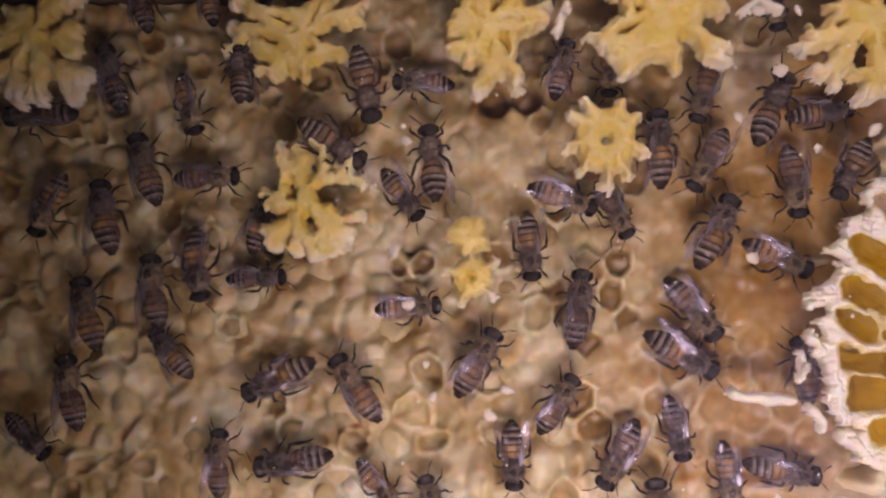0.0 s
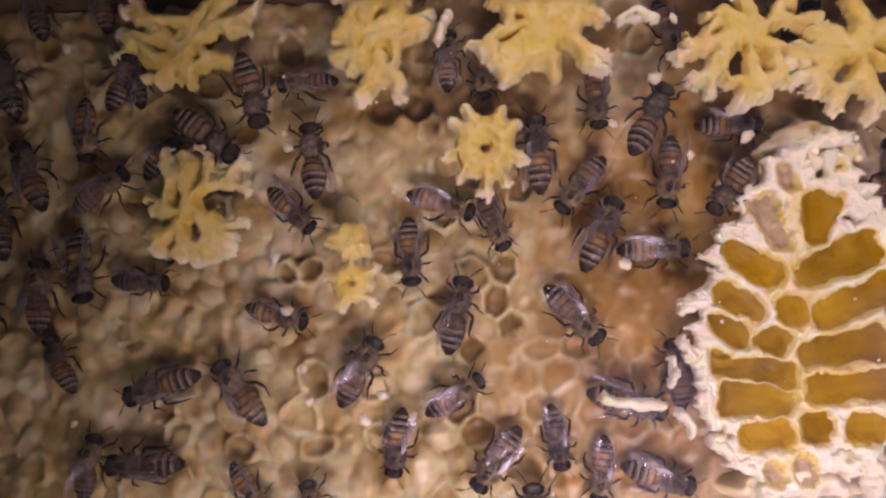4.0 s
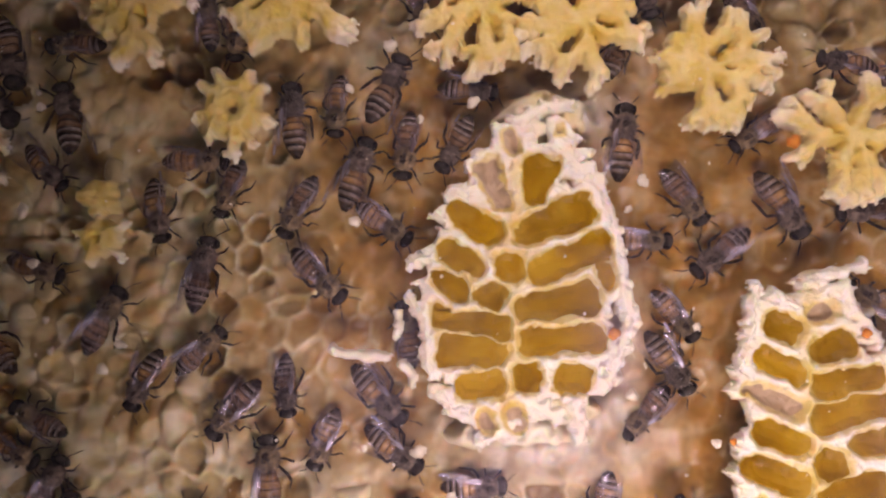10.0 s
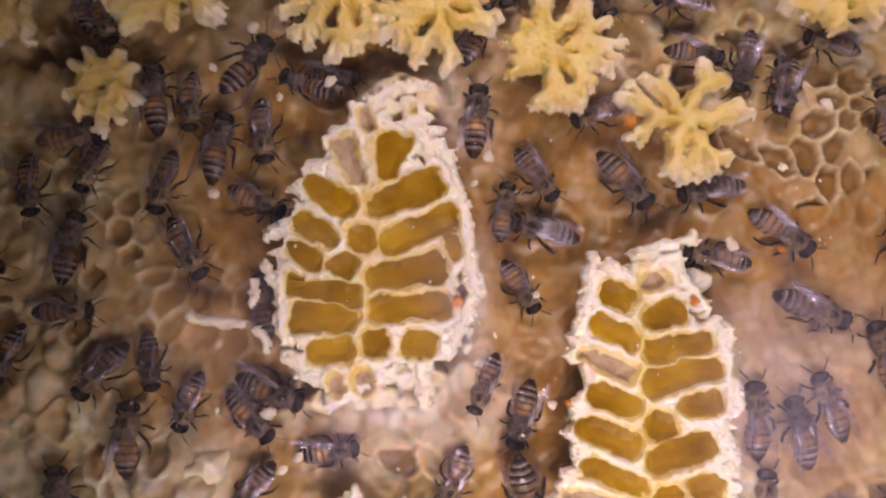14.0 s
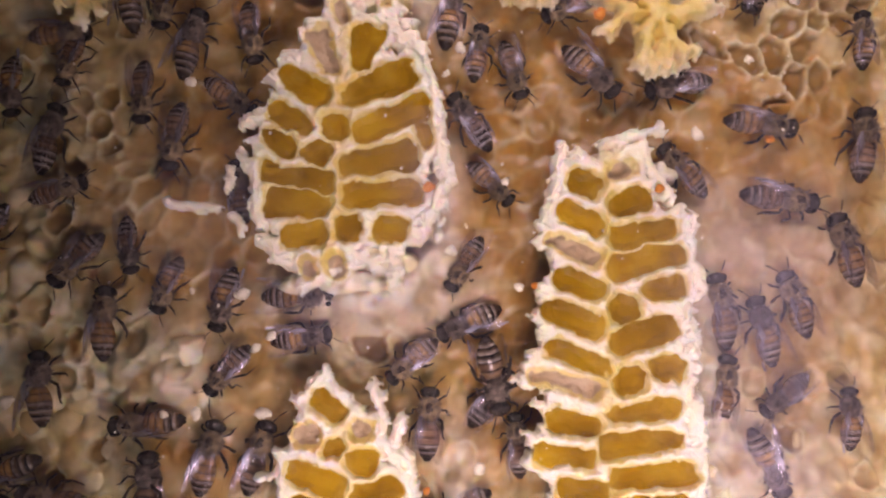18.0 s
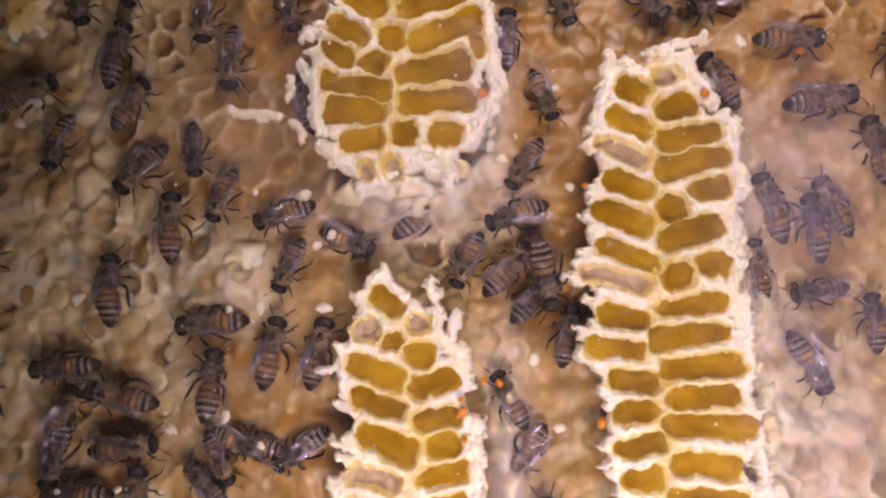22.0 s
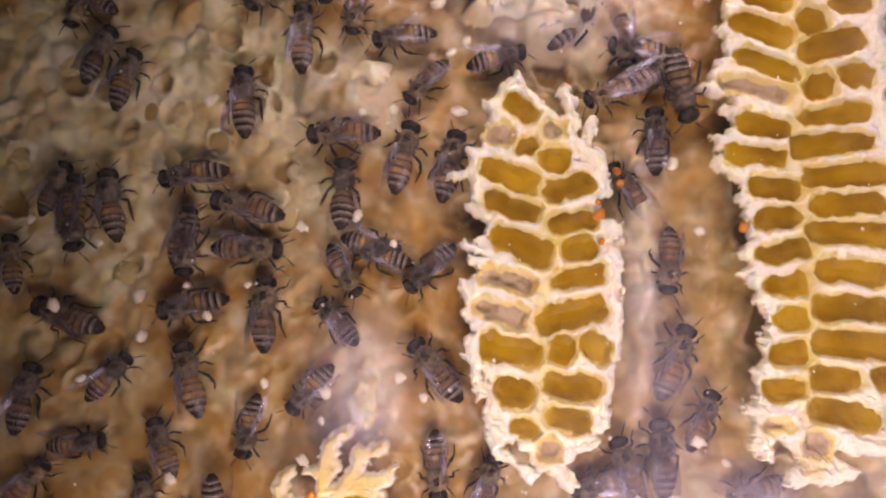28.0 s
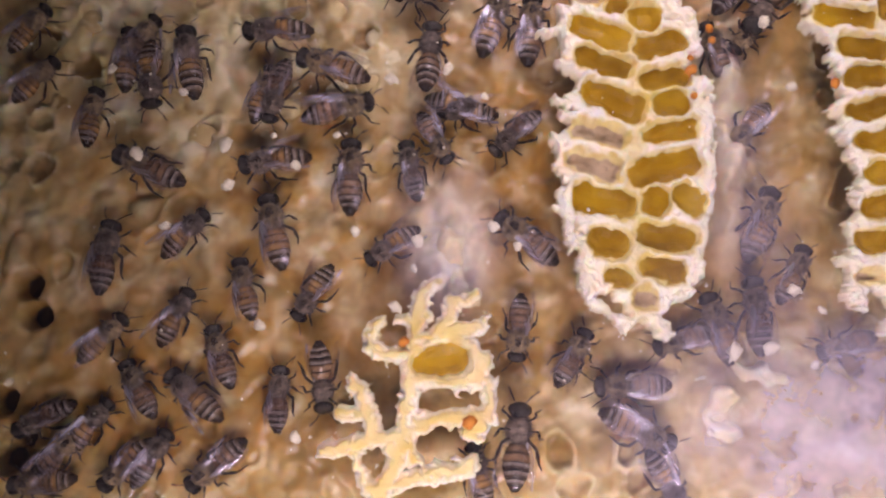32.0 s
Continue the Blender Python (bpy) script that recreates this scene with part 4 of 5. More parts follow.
def wax_strip(seed, *points):
    """A thin bead of wax laid along the glass."""
    line = [list(points)]
    xs = np.arange(min(p[0] for p in points) - 2, max(p[0] for p in points) + 2, 0.25)
    zs = np.arange(min(p[1] for p in points) - 2, max(p[1] for p in points) + 2, 0.25)
    X, Z = np.meshgrid(xs, zs)
    d = strokes_field(X + 0.4 * fuzz(X, Z, 1.6, seed), Z + 0.4 * fuzz(X, Z, 1.6, seed + 1), line)
    solid = 1 - smooth_step(-0.2, 0.4, d - 0.55 * (1 + 0.4 * fuzz(X, Z, 1.2, seed + 2)))
    depth = 0.3 + 2.2 * (1 - solid) + 0.3 * (1 + fuzz(X, Z, 0.9, seed + 3))
    ob = sheet("wax_strip", xs, zs, depth, solid > 0.01, {"fresh": np.full(X.shape, 0.9)}, M_BURR)
    return tagged(ob, "thin white bead of wax along the glass", "wax strip", "wax strips")


def wax_mass(x, z, rx, rz, seed, near=2.2, white=0.95):
    """A lumpy bridge of fresh wax that rises from the comb towards the glass."""
    xs, zs = np.arange(x - 1.6 * rx, x + 1.6 * rx, 0.34), np.arange(z - 1.6 * rz, z + 1.6 * rz, 0.34)
    X, Z = np.meshgrid(xs, zs)
    far = np.hypot((X - x) / rx, (Z - z) / rz) + 0.45 * fuzz(X, Z, 5, seed)
    mask = 1 - smooth_step(0.55, 1.15, far)
    pores = np.clip(0.15 + fuzz(X, Z, 3.4, seed + 1, 2), 0.0, 1) * 4.5
    depth = near + 6.5 * (1 - mask) + pores * mask + 0.9 * fuzz(X, Z, 1.3, seed + 2, 3)
    fresh = np.clip(white - 0.2 - 0.3 * (1 - mask) + 0.5 * fuzz(X, Z, 4, seed + 3), 0, 1)
    ob = sheet("wax_mass", xs, zs, depth, mask > 0.02, {"fresh": fresh}, M_BURR)
    return tagged(ob, "lumpy white bridge of fresh wax between comb and glass", "wax", "masses of fresh wax")


def wax_dust():
    """Specks of wax too small to count, scattered over the glass."""
    rnd = random.Random(404)
    verts, faces = [], []
    for k in range(420):
        r, x, z, n = rnd.choice((0.10, 0.13, 0.16, 0.24)), rnd.uniform(-140, 95), rnd.uniform(-115, 62), len(verts)
        ring = [rnd.uniform(0.7, 1.4) for q in range(6)]
        verts += [(x * MM, -0.00015, BASE + z * MM), (x * MM, 0.00015, BASE + z * MM)]
        verts += [((x + r * w * math.cos(q * math.pi / 3)) * MM, 0, BASE + (z + r * w * math.sin(q * math.pi / 3)) * MM) for q, w in enumerate(ring)]
        for q in range(6):
            faces += [(n, n + 2 + q, n + 2 + (q + 1) % 6), (n + 1, n + 2 + (q + 1) % 6, n + 2 + q)]
    me = bpy.data.meshes.new("wax_dust")
    me.from_pydata(verts, [], faces)
    me.materials.append(M_CRUMB)
    return tagged(new("wax_dust", me), "tiny pale specks of wax scattered over the glass", "wax dust", kind="stuff")


wax_dust()
wax_mass(5.6, 38.4, 7.4, 5.4, 200, 1.6)
wax_mass(1.0, -8.4, 9.5, 3.2, 209, 2.4)
wax_mass(10.7, -5.7, 6.7, 4.4, 218, 8.0)
wax_mass(-27.3, -22.0, 7.6, 5.3, 227, 6)
wax_mass(-22.7, -74.8, 3.7, 7.7, 236, 5)
wax_mass(45.4, 14.7, 5.4, 2.3, 245, 7.5)
wax_mass(60.4, -43.6, 2.8, 10.0, 263, 4)
wax_mass(59.8, -59.0, 3.5, 8.8, 272, 4)
wax_mass(18.2, -0.3, 3.4, 4.3, 281, 6)
wax_mass(23.1, -93.4, 11.9, 8.8, 290, 8)
wax_mass(52.3, 10.4, 4.3, 3.0, 299, 6)
wax_mass(8.4, -5.3, 6.4, 2.7, 308, 1.6)
wax_strip(81, (-26.5, 3.4), (-24.5, 2.9), (-21.6, 2.5), (-18.4, 2.5))
wax_strip(82, (-16.9, 8.8), (-16.6, 6.7), (-17.2, 5.5))
wax_strip(83, (-16.0, 1.5), (-14.8, -0.0), (-14.5, -1.6))
wax_strip(84, (-50.3, 56.9), (-49.6, 59.0), (-48.8, 60.6))
wax_strip(85, (-23.2, 58.7), (-21.1, 60.4), (-17.9, 59.3))
for n, (x, z, s) in enumerate([(14.7, 6.1, 1.5), (33.7, -45.7, 1.1), (12.2, -44.7, 1.2), (12.7, -44.3, 1.2), (12.9, -48.5, 0.9), (41.2, 34.4, 1.6), (-18.1, -97.9, 1.6), (-28.0, -87.3, 1.2), (15.6, -39.5, 0.9), (31.2, -8.8, 0.8), (33.7, -45.3, 1.1), (12.3, -42.5, 0.8), (50.2, 6.5, 1.2)]):
    crumb(x, z, 300 + n, s, M_PROPOLIS, "propolis_speck", "orange speck of propolis on the wax")
for n, (x, z) in enumerate(CRUMBS_A + CRUMBS_B):
    crumb(x, z, n, 0.75 + 0.75 * ((n * 37) % 11) / 10, stretch=1 + 0.5 * ((n * 17) % 5) / 4, turn=n * 47 % 180)


# ---- bees ----
def limb(side, root, knee, heel, toe, thick):
    bm = bmesh.new()
    pts = [(x, side * y, z) for x, y, z in (root, knee, heel, toe)]
    tube(bm, pts[:2], (thick * 0.8, thick), 6)
    tube(bm, (pts[1], [(a + b) / 2 for a, b in zip(pts[1], pts[2])], pts[2]), (thick * 0.7, thick * 1.15, thick * 0.7), 6)
    tube(bm, pts[2:], (thick * 0.65, thick * 0.35), 5)
    return bm


def wing(side, length, wide, spread, lift, root):
    """A thin membrane with its veins."""
    bm = bmesh.new()
    n = 10
    rows = []
    c, s = math.cos(spread), math.sin(spread)
    def at(u, v):
        # u along, v across: the leading edge bows out, the tip is round
        half = wide * math.sin(math.pi * min(1, 0.06 + 0.90 * u) ** 0.8) ** 0.75
        x, y = -length * u, half * (0.35 - v)
        return (root[0] + c * x - s * y, side * (root[1] + (-s * x + c * y)), root[2] + lift * u + 0.12 * math.sin(5 * u + 3 * v))
    for k in range(n + 1):
        rows.append([bm.verts.new(Vector(at(k / n, j / 4)) * MM) for j in range(5)])
    for a, b in zip(rows, rows[1:]):
        for j in range(4):
            bm.faces.new((a[j], a[j + 1], b[j + 1], b[j]))
    for path in ([(u / 6, 0.0) for u in range(7)], [(u / 6, 0.45 + 0.1 * math.sin(u)) for u in range(6)], [(0.45, 0.0), (0.5, 0.5), (0.6, 0.9)]):
        tube(bm, [at(u, v) for u, v in path], [0.035] * len(path), 4, 1)
    return bm


def bee(kind, label, ring, hue, fur, spread, seed, curl=0.0):
    """A worker honey bee, 10.7 mm long, head towards +x, standing on z = 0."""
    rnd = random.Random(seed)
    thing = tagged(new("honey_bee"), label, "bee", "honey bees on the comb")
    bm = bmesh.new()
    ball(bm, (4.05, 0, 2.05), (0.80, 1.42, 1.35), Euler((0, 0.5, 0)).to_matrix(), 18, 12, 0.12, 2)
    head = part("head", bm, M_HEAD, thing)
    for side in (-1, 1):
        bm = bmesh.new()
        ball(bm, (4.05, side * 1.08, 2.25), (0.52, 0.44, 0.92), Euler((0, 0.5, 0)).to_matrix(), 12, 8)
        part("eye", bm, M_EYE, head)
        bm = bmesh.new()
        tube(bm, [(4.6, side * 0.45, 2.3), (5.2, side * 0.95, 2.6), (5.9, side * 1.5, 2.0 + 0.3 * rnd.random()), (6.5, side * (1.7 + 0.5 * rnd.random()), 1.5)], (0.11, 0.10, 0.10, 0.09), 5)
        part("antenna", bm, M_LEG, head)
    bm = bmesh.new()
    ball(bm, (1.65, 0, 2.45), (1.85, 1.62, 1.65), None, 26, 18, 0.16, 6)
    for k in range(420):
        a, b = rnd.uniform(0, 2 * math.pi), rnd.uniform(-0.4, 1.45)
        n = Vector((math.cos(b) * math.cos(a), math.cos(b) * math.sin(a), math.sin(b)))
        p = Vector((1.65 + 1.78 * n.x, 1.55 * n.y, 2.45 + 1.68 * n.z))
        t = n.orthogonal().normalized() * 0.06
        q = p + n * rnd.uniform(0.35, 0.7) + Vector((rnd.uniform(-0.25, 0.1), rnd.uniform(-0.2, 0.2), 0))
        f = bm.faces.new([bm.verts.new(v * MM) for v in (p - t, p + t, q)])
        f.material_index = 1
    body = part("thorax", bm, [fur, M_FRINGE], thing)
    bm = bmesh.new()
    ball(bm, (1.75, 0, 3.05), (1.15, 1.0, 1.17), None, 16, 10, 0.05, 3)
    part("scutum", bm, M_BACK, body, "bare shiny back plate")
    # abdomen: six overlapping rings, each coloured plate with a dark rim and a fringe of pale hair
    def profile(u):
        return 1.82 * (math.sin(math.pi * min(1.0, 0.13 + 0.87 * u)) ** 0.62) * (1 - 0.18 * u)
    cuts = (0.0, 0.17, 0.36, 0.54, 0.71, 0.86, 0.995)
    for k in range(6):
        bm = bmesh.new()
        u0, u1 = cuts[k], cuts[k + 1]
        w = u1 - u0
        steps = ((u0 - (0.03 if k else 0), -0.10), (u0 + 0.30 * w, 0.0), (u0 + 0.55 * w, 0.03), (u0 + 0.80 * w, 0.05), (u1, 0.07))
        rings, sides = [], 18
        dark, pale = bm.verts.layers.float.new("dark"), bm.verts.layers.float.new("pale")
        bands = ((0.45, 0.0), (0.05, 0.1), (0.0, 0.0), (0.40, 0.0), (1.0, 0.0)) if k < hue else ((0.5, 1.0), (0.6, 0.75), (0.85, 0.05), (0.95, 0.0), (1.0, 0.0))
        for (u, out), (black, hair) in zip(steps, bands):
            r = profile(max(0.0, u)) + out
            x = -0.15 - 5.75 * u
            zc = 2.25 - 0.55 * u * u - curl * u * u
            ring_verts = []
            for q in range(sides):
                a = q * 2 * math.pi / sides
                sway = rnd.uniform(-0.03, 0.03) + 0.07 * math.sin(3 * a) - 0.16 * abs(math.cos(a))
                v = bm.verts.new(Vector((x + (sway if 0.02 < u < 0.98 else 0), r * math.cos(a), zc + 0.86 * r * math.sin(a) + 0.02 * rnd.random())) * MM)
                v[dark], v[pale] = (black if k < 5 else 1.0) + rnd.uniform(-0.1, 0.1), (hair if k < 5 else 0.0) * rnd.uniform(0.7, 1.0)
                ring_verts.append(v)
            rings.append(ring_verts)
        for a, b in zip(rings, rings[1:]):
            for q in range(sides):
                bm.faces.new((a[q], a[(q + 1) % sides], b[(q + 1) % sides], b[q]))
        bm.faces.new(rings[-1])
        part("abdomen_segment", bm, ring, thing)
    for side in (-1, 1):
        part("fore_wing", wing(side, 6.9, 2.1, spread[0], 0.55, (0.9, 0.95, 4.05)), [M_WING, M_VEIN], thing)
        part("hind_wing", wing(side, 5.0, 1.6, spread[0] + spread[1], 0.30, (0.3, 1.15, 3.75)), [M_WING, M_VEIN], thing)
        j = lambda v: v + rnd.uniform(-0.45, 0.45)
        part("leg", limb(side, (2.6, 0.9, 1.3), (3.3, j(1.8), 1.5), (j(4.0), j(2.2), 0.5), (j(4.6), j(2.5), 0.05), 0.19), M_LEG, thing)
        part("leg", limb(side, (1.5, 1.1, 1.1), (1.5, j(2.2), 1.6), (j(1.0), j(2.8), 0.7), (j(0.9), j(3.2), 0.05), 0.19), M_LEG, thing)
        part("leg", limb(side, (0.5, 1.1, 1.1), (j(-0.5), j(2.1), 1.7), (j(-2.1), j(2.4), 0.7), (j(-3.1), j(2.6), 0.05), 0.25), M_LEG, thing)
    return thing


MODELS = {
    "dark": bee("dark", "dark brown honey bee with faint bands on the comb", M_BROWN, 2, M_FUR_DARK, (0.02, 0.06), 1),
    "tan": bee("tan", "honey bee with tan and black banded abdomen", M_TAN, 3, M_FUR, (0.10, 0.08), 2),
    "amber": bee("amber", "honey bee with amber banded abdomen and furry thorax", M_AMBER, 3, M_FUR, (0.06, 0.06), 3),
    "plain": bee("plain", "brown banded honey bee with shimmering folded wings", M_AMBER, 2, M_FUR_DARK, (0.22, 0.10), 4, 0.3),
    "belly": bee("belly", "honey bee clinging to the glass, dark underside and legs showing", M_TAN, 2, M_FUR_DARK, (0.2, 0.1), 5),
}
for m in MODELS.values():
    m.matrix_basis = pose(0, 0.004, BASE)
KINDS = "dtabatbbtbpatpdtapatpdtapatpdtapatpdtapatpbtbpatpdtapatpdtapatpdtapatpdtapatpdtapatpdtapatpdtabatpdtapatpdtapatpdtapatpdtapatpdtapbtbdtapatpdtapatpdtabatpdtapadtd"
NAMES = {"d": "dark", "t": "tan", "a": "amber", "p": "plain", "b": "belly"}
free = dict(MODELS)
BEES = []
for k in KINDS:
    BEES.append(free.pop(NAMES[k]) if NAMES[k] in free else copy_thing(MODELS[NAMES[k]], Matrix()))


def pollen_load(n, x, y, z):
    """An orange pellet that a bee carries."""
    bm = bmesh.new()
    ball(bm, (x, y, z), (0.75, 0.6, 0.6), None, 12, 8, 0.3, 2)
    part("pollen_load", bm, M_PROPOLIS, BEES[n], "orange pollen load")


pollen_load(74, 1.0, -2.2, 2.6)
pollen_load(99, 3.0, 0.3, 4.2)


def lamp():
    """Unseen filming light: a small panel carried beside the lens, another added as fill."""
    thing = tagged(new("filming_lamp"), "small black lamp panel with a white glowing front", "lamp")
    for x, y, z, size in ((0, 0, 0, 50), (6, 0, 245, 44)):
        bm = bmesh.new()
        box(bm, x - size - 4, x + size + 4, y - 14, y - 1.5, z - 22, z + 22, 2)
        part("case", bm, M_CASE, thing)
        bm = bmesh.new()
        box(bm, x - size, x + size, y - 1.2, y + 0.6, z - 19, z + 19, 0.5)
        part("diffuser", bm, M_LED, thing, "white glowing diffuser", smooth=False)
        # unseen plate added to keep lamp light off the left side
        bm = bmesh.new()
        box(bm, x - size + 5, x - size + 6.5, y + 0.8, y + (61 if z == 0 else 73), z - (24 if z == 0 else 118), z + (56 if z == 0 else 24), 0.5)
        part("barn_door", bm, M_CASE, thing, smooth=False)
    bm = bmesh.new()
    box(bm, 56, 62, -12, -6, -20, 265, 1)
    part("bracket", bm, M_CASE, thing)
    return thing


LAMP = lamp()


# ---- movement ----
def stand(kind, x, z, heading):
    """The pose of a bee at a place of the comb (millimetres), head towards the heading; the belly bees hold on to the glass."""
    a = radians(heading)
    up = 1 if kind == "b" else -1
    fore, top = Vector((math.cos(a), 0, math.sin(a))), Vector((0, up, 0))
    left = top.cross(fore)
    m = Matrix((fore, left, top)).transposed().to_4x4()
    m.translation = (x * MM, 0.0003 if kind == "b" else 0.0090, BASE + z * MM)
    return m


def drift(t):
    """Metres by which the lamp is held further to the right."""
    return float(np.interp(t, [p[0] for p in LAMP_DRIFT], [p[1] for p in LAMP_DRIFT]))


def crawl(n, size, *rows):
    ob, kind = BEES[n], KINDS[n]
    ob.scale = (size,) * 3
    rows = [(0.0, *rows[0][1:])] * (rows[0][0] > 0) + list(rows) + [(32.0, *rows[-1][1:])] * (rows[-1][0] < 32)
    walk(ob, [(t, stand(kind, x, z, h)) for t, x, z, h in rows])


def motions():
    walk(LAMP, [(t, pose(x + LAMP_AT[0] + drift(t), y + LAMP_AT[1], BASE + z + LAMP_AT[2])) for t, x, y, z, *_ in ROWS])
    crawl(0, 1.10, (0, -122.0, 53.5, 107))
    crawl(1, 1.14, (0, -134.3, 47.2, -178))
    crawl(2, 1.02, (0, -108.9, 48.2, -73), (6, -107.9, 44.4, -86))
    crawl(3, 0.92, (0, -99.2, 52.4, 94), (3, -100.2, 52.2, 74))
    crawl(4, 0.92, (0, -106.2, 66.9, 98))
    crawl(5, 0.96, (0, -117.6, 66.2, 103))
    crawl(6, 1.14, (0, -79.5, 49.3, -78), (3, -79.4, 49.5, -73), (6, -79.6, 49.5, -79), (9, -80.0, 49.4, -76))
    crawl(7, 1.14, (0, -84.2, 40.6, -34), (3, -86.6, 43.2, -38), (6, -83.8, 42.0, -38), (9, -82.8, 41.8, -38))
    crawl(8, 0.92, (0, -71.4, 51.1, 176), (3, -72.2, 52.1, 184), (6, -71.9, 52.6, 182))
    crawl(9, 1.13, (0, -69.3, 37.9, 96), (3, -70.0, 39.6, 97), (6, -68.7, 38.5, 98), (9, -70.0, 39.7, 102))
    crawl(10, 0.96, (0, -74.2, 33.1, -53), (3, -73.6, 31.5, -45), (6, -74.5, 32.2, -40), (9, -75.0, 31.9, -45))
    crawl(11, 1.04, (0, -49.1, 32.3, -20), (3, -50.1, 32.4, -23), (6, -49.4, 32.6, -3), (9, -50.3, 33.4, -3), (11, -49.6, 32.8, 3), (13, -50.6, 33.3, 6), (16, -48.0, 32.6, 5))
    crawl(12, 0.94, (0, -41.7, 30.2, -62), (3, -42.4, 29.4, -69), (6, -41.5, 29.5, -67), (9, -45.3, 28.6, -118), (11, -44.0, 28.0, -99), (13, -45.5, 27.8, -107), (16, -46.6, 28.8, -115), (19, -46.5, 27.7, -101))
    crawl(13, 1.02, (0, -54.6, 24.6, -86), (3, -55.0, 24.7, -86), (6, -55.4, 24.7, -84), (9, -56.5, 25.2, -76), (11, -55.9, 24.1, -78), (13, -56.2, 24.7, -80), (19, -55.9, 22.8, -85), (21, -56.3, 24.6, -73))
    crawl(14, 1.14, (0, -47.4, 15.9, 82), (3, -47.8, 15.8, 79), (6, -47.9, 15.8, 75), (9, -48.3, 15.7, 77), (11, -48.5, 15.1, 78), (13, -48.5, 15.0, 79), (16, -48.7, 15.1, 81), (19, -48.6, 14.8, 77), (21, -47.9, 15.3, 79), (23, -49.0, 14.6, 79))
    crawl(15, 1.12, (0, -62.5, 7.7, 59), (3, -62.6, 6.9, 61), (6, -62.6, 7.7, 61), (9, -64.1, 7.0, 64), (11, -63.5, 8.8, 56), (23, -63.5, 7.5, 23))
    crawl(16, 0.97, (0, -72.9, 15.8, 4), (3, -76.0, 15.6, -13), (6, -74.0, 14.9, -15), (9, -75.4, 15.6, -18))
    crawl(17, 1.14, (0, -93.8, 4.7, -154), (3, -94.1, 4.2, -163), (6, -94.5, 4.5, -159))
    crawl(18, 1.14, (0, -81.4, 3.8, 125), (3, -81.4, 3.9, 127), (6, -82.0, 3.7, 130), (9, -82.4, 4.1, 131))
    crawl(19, 0.97, (0, -50.5, 1.5, 58), (3, -48.1, 3.5, 40), (6, -47.8, 3.1, 25), (9, -48.0, 3.3, 45), (11, -48.1, 3.0, 36), (13, -48.7, 4.3, 12), (16, -47.8, 4.3, -5), (19, -46.1, 6.6, 36), (21, -46.3, 6.7, 55), (23, -44.7, 4.8, 68), (25, -47.3, 3.3, 103))
    crawl(20, 0.97, (0, -57.4, -6.8, -88), (3, -57.1, -5.7, -92), (6, -56.6, -1.9, -107), (9, -57.3, -2.8, -108), (11, -57.1, -1.4, -119), (13, -57.6, -3.1, -112), (21, -57.5, -1.1, -109), (23, -58.0, -1.8, -106), (25, -58.2, -2.3, -108))
    crawl(21, 1.14, (0, -91.3, -7.7, -170), (3, -94.5, -6.9, -181), (6, -99.2, -9.3, -172))
    crawl(22, 0.99, (0, -102.6, -7.7, 89), (3, -105.1, -7.7, 79))
    crawl(23, 0.92, (0, -77.4, -11.4, -47), (6, -79.7, -11.6, -53), (9, -77.4, -12.8, -28), (28, -75.9, -9.2, -104))
    crawl(24, 0.92, (0, -110.9, 8.9, 129), (3, -110.9, 7.6, 120), (6, -110.4, 9.4, 108))
    crawl(25, 1.14, (0, -124.5, 15.3, 105))
    crawl(26, 1.14, (0, -113.7, 18.8, 98), (3, -114.5, 18.9, 91))
    crawl(27, 1.14, (0, -106.7, 22.2, -82), (3, -107.4, 22.1, -83), (6, -108.2, 24.7, -80))
    crawl(28, 0.92, (0, -97.0, 20.4, 2), (3, -97.7, 20.6, -5), (6, -97.7, 20.8, 0))
    crawl(29, 1.14, (0, -126.7, 3.0, 101))
    crawl(30, 1.05, (0, -132.0, 32.0, -113))
    crawl(31, 1.14, (0, -122.3, 30.8, 100))
    crawl(32, 1.14, (0, -115.8, 38.4, 108), (3, -117.2, 38.4, 112))
    crawl(33, 1.03, (0, -105.3, 36.5, 1), (3, -105.2, 35.6, 16), (6, -104.2, 35.9, 63))
    crawl(34, 0.92, (0, -96.8, 29.3, 72), (3, -94.9, 38.4, 39), (6, -95.0, 44.8, 88))
    crawl(35, 0.94, (0, -133.5, -4.5, -41))
    crawl(36, 0.92, (0, -49.3, 53.1, 76), (6, -49.2, 56.5, 93), (9, -49.3, 56.8, 95))
    crawl(37, 0.92, (0, -42.0, 52.5, -91), (3, -43.7, 52.9, -93), (6, -43.3, 54.0, -88), (9, -44.2, 54.1, -91), (13, -45.9, 53.4, -64))
    crawl(38, 1.14, (0, -34.8, 40.3, 92), (3, -35.8, 40.2, 96), (6, -34.2, 41.2, 87), (9, -34.5, 40.6, 96), (11, -34.9, 40.0, 94), (13, -35.5, 40.2, 95), (16, -37.0, 39.8, 97))
    crawl(39, 0.98, (0, -27.8, 48.3, -106), (3, -26.3, 48.8, -94), (6, -26.2, 47.1, -78), (9, -26.5, 44.0, -84), (11, -29.1, 39.8, -101), (13, -29.6, 39.3, -87), (16, -31.1, 38.3, -94))
    crawl(40, 1.04, (0, -27.6, 37.6, -120), (3, -28.8, 35.9, -134), (6, -30.1, 31.2, -117), (9, -33.3, 25.1, -116), (11, -33.7, 25.4, -116), (13, -33.8, 25.3, -112), (16, -34.0, 24.2, -86), (19, -33.6, 21.8, -89))
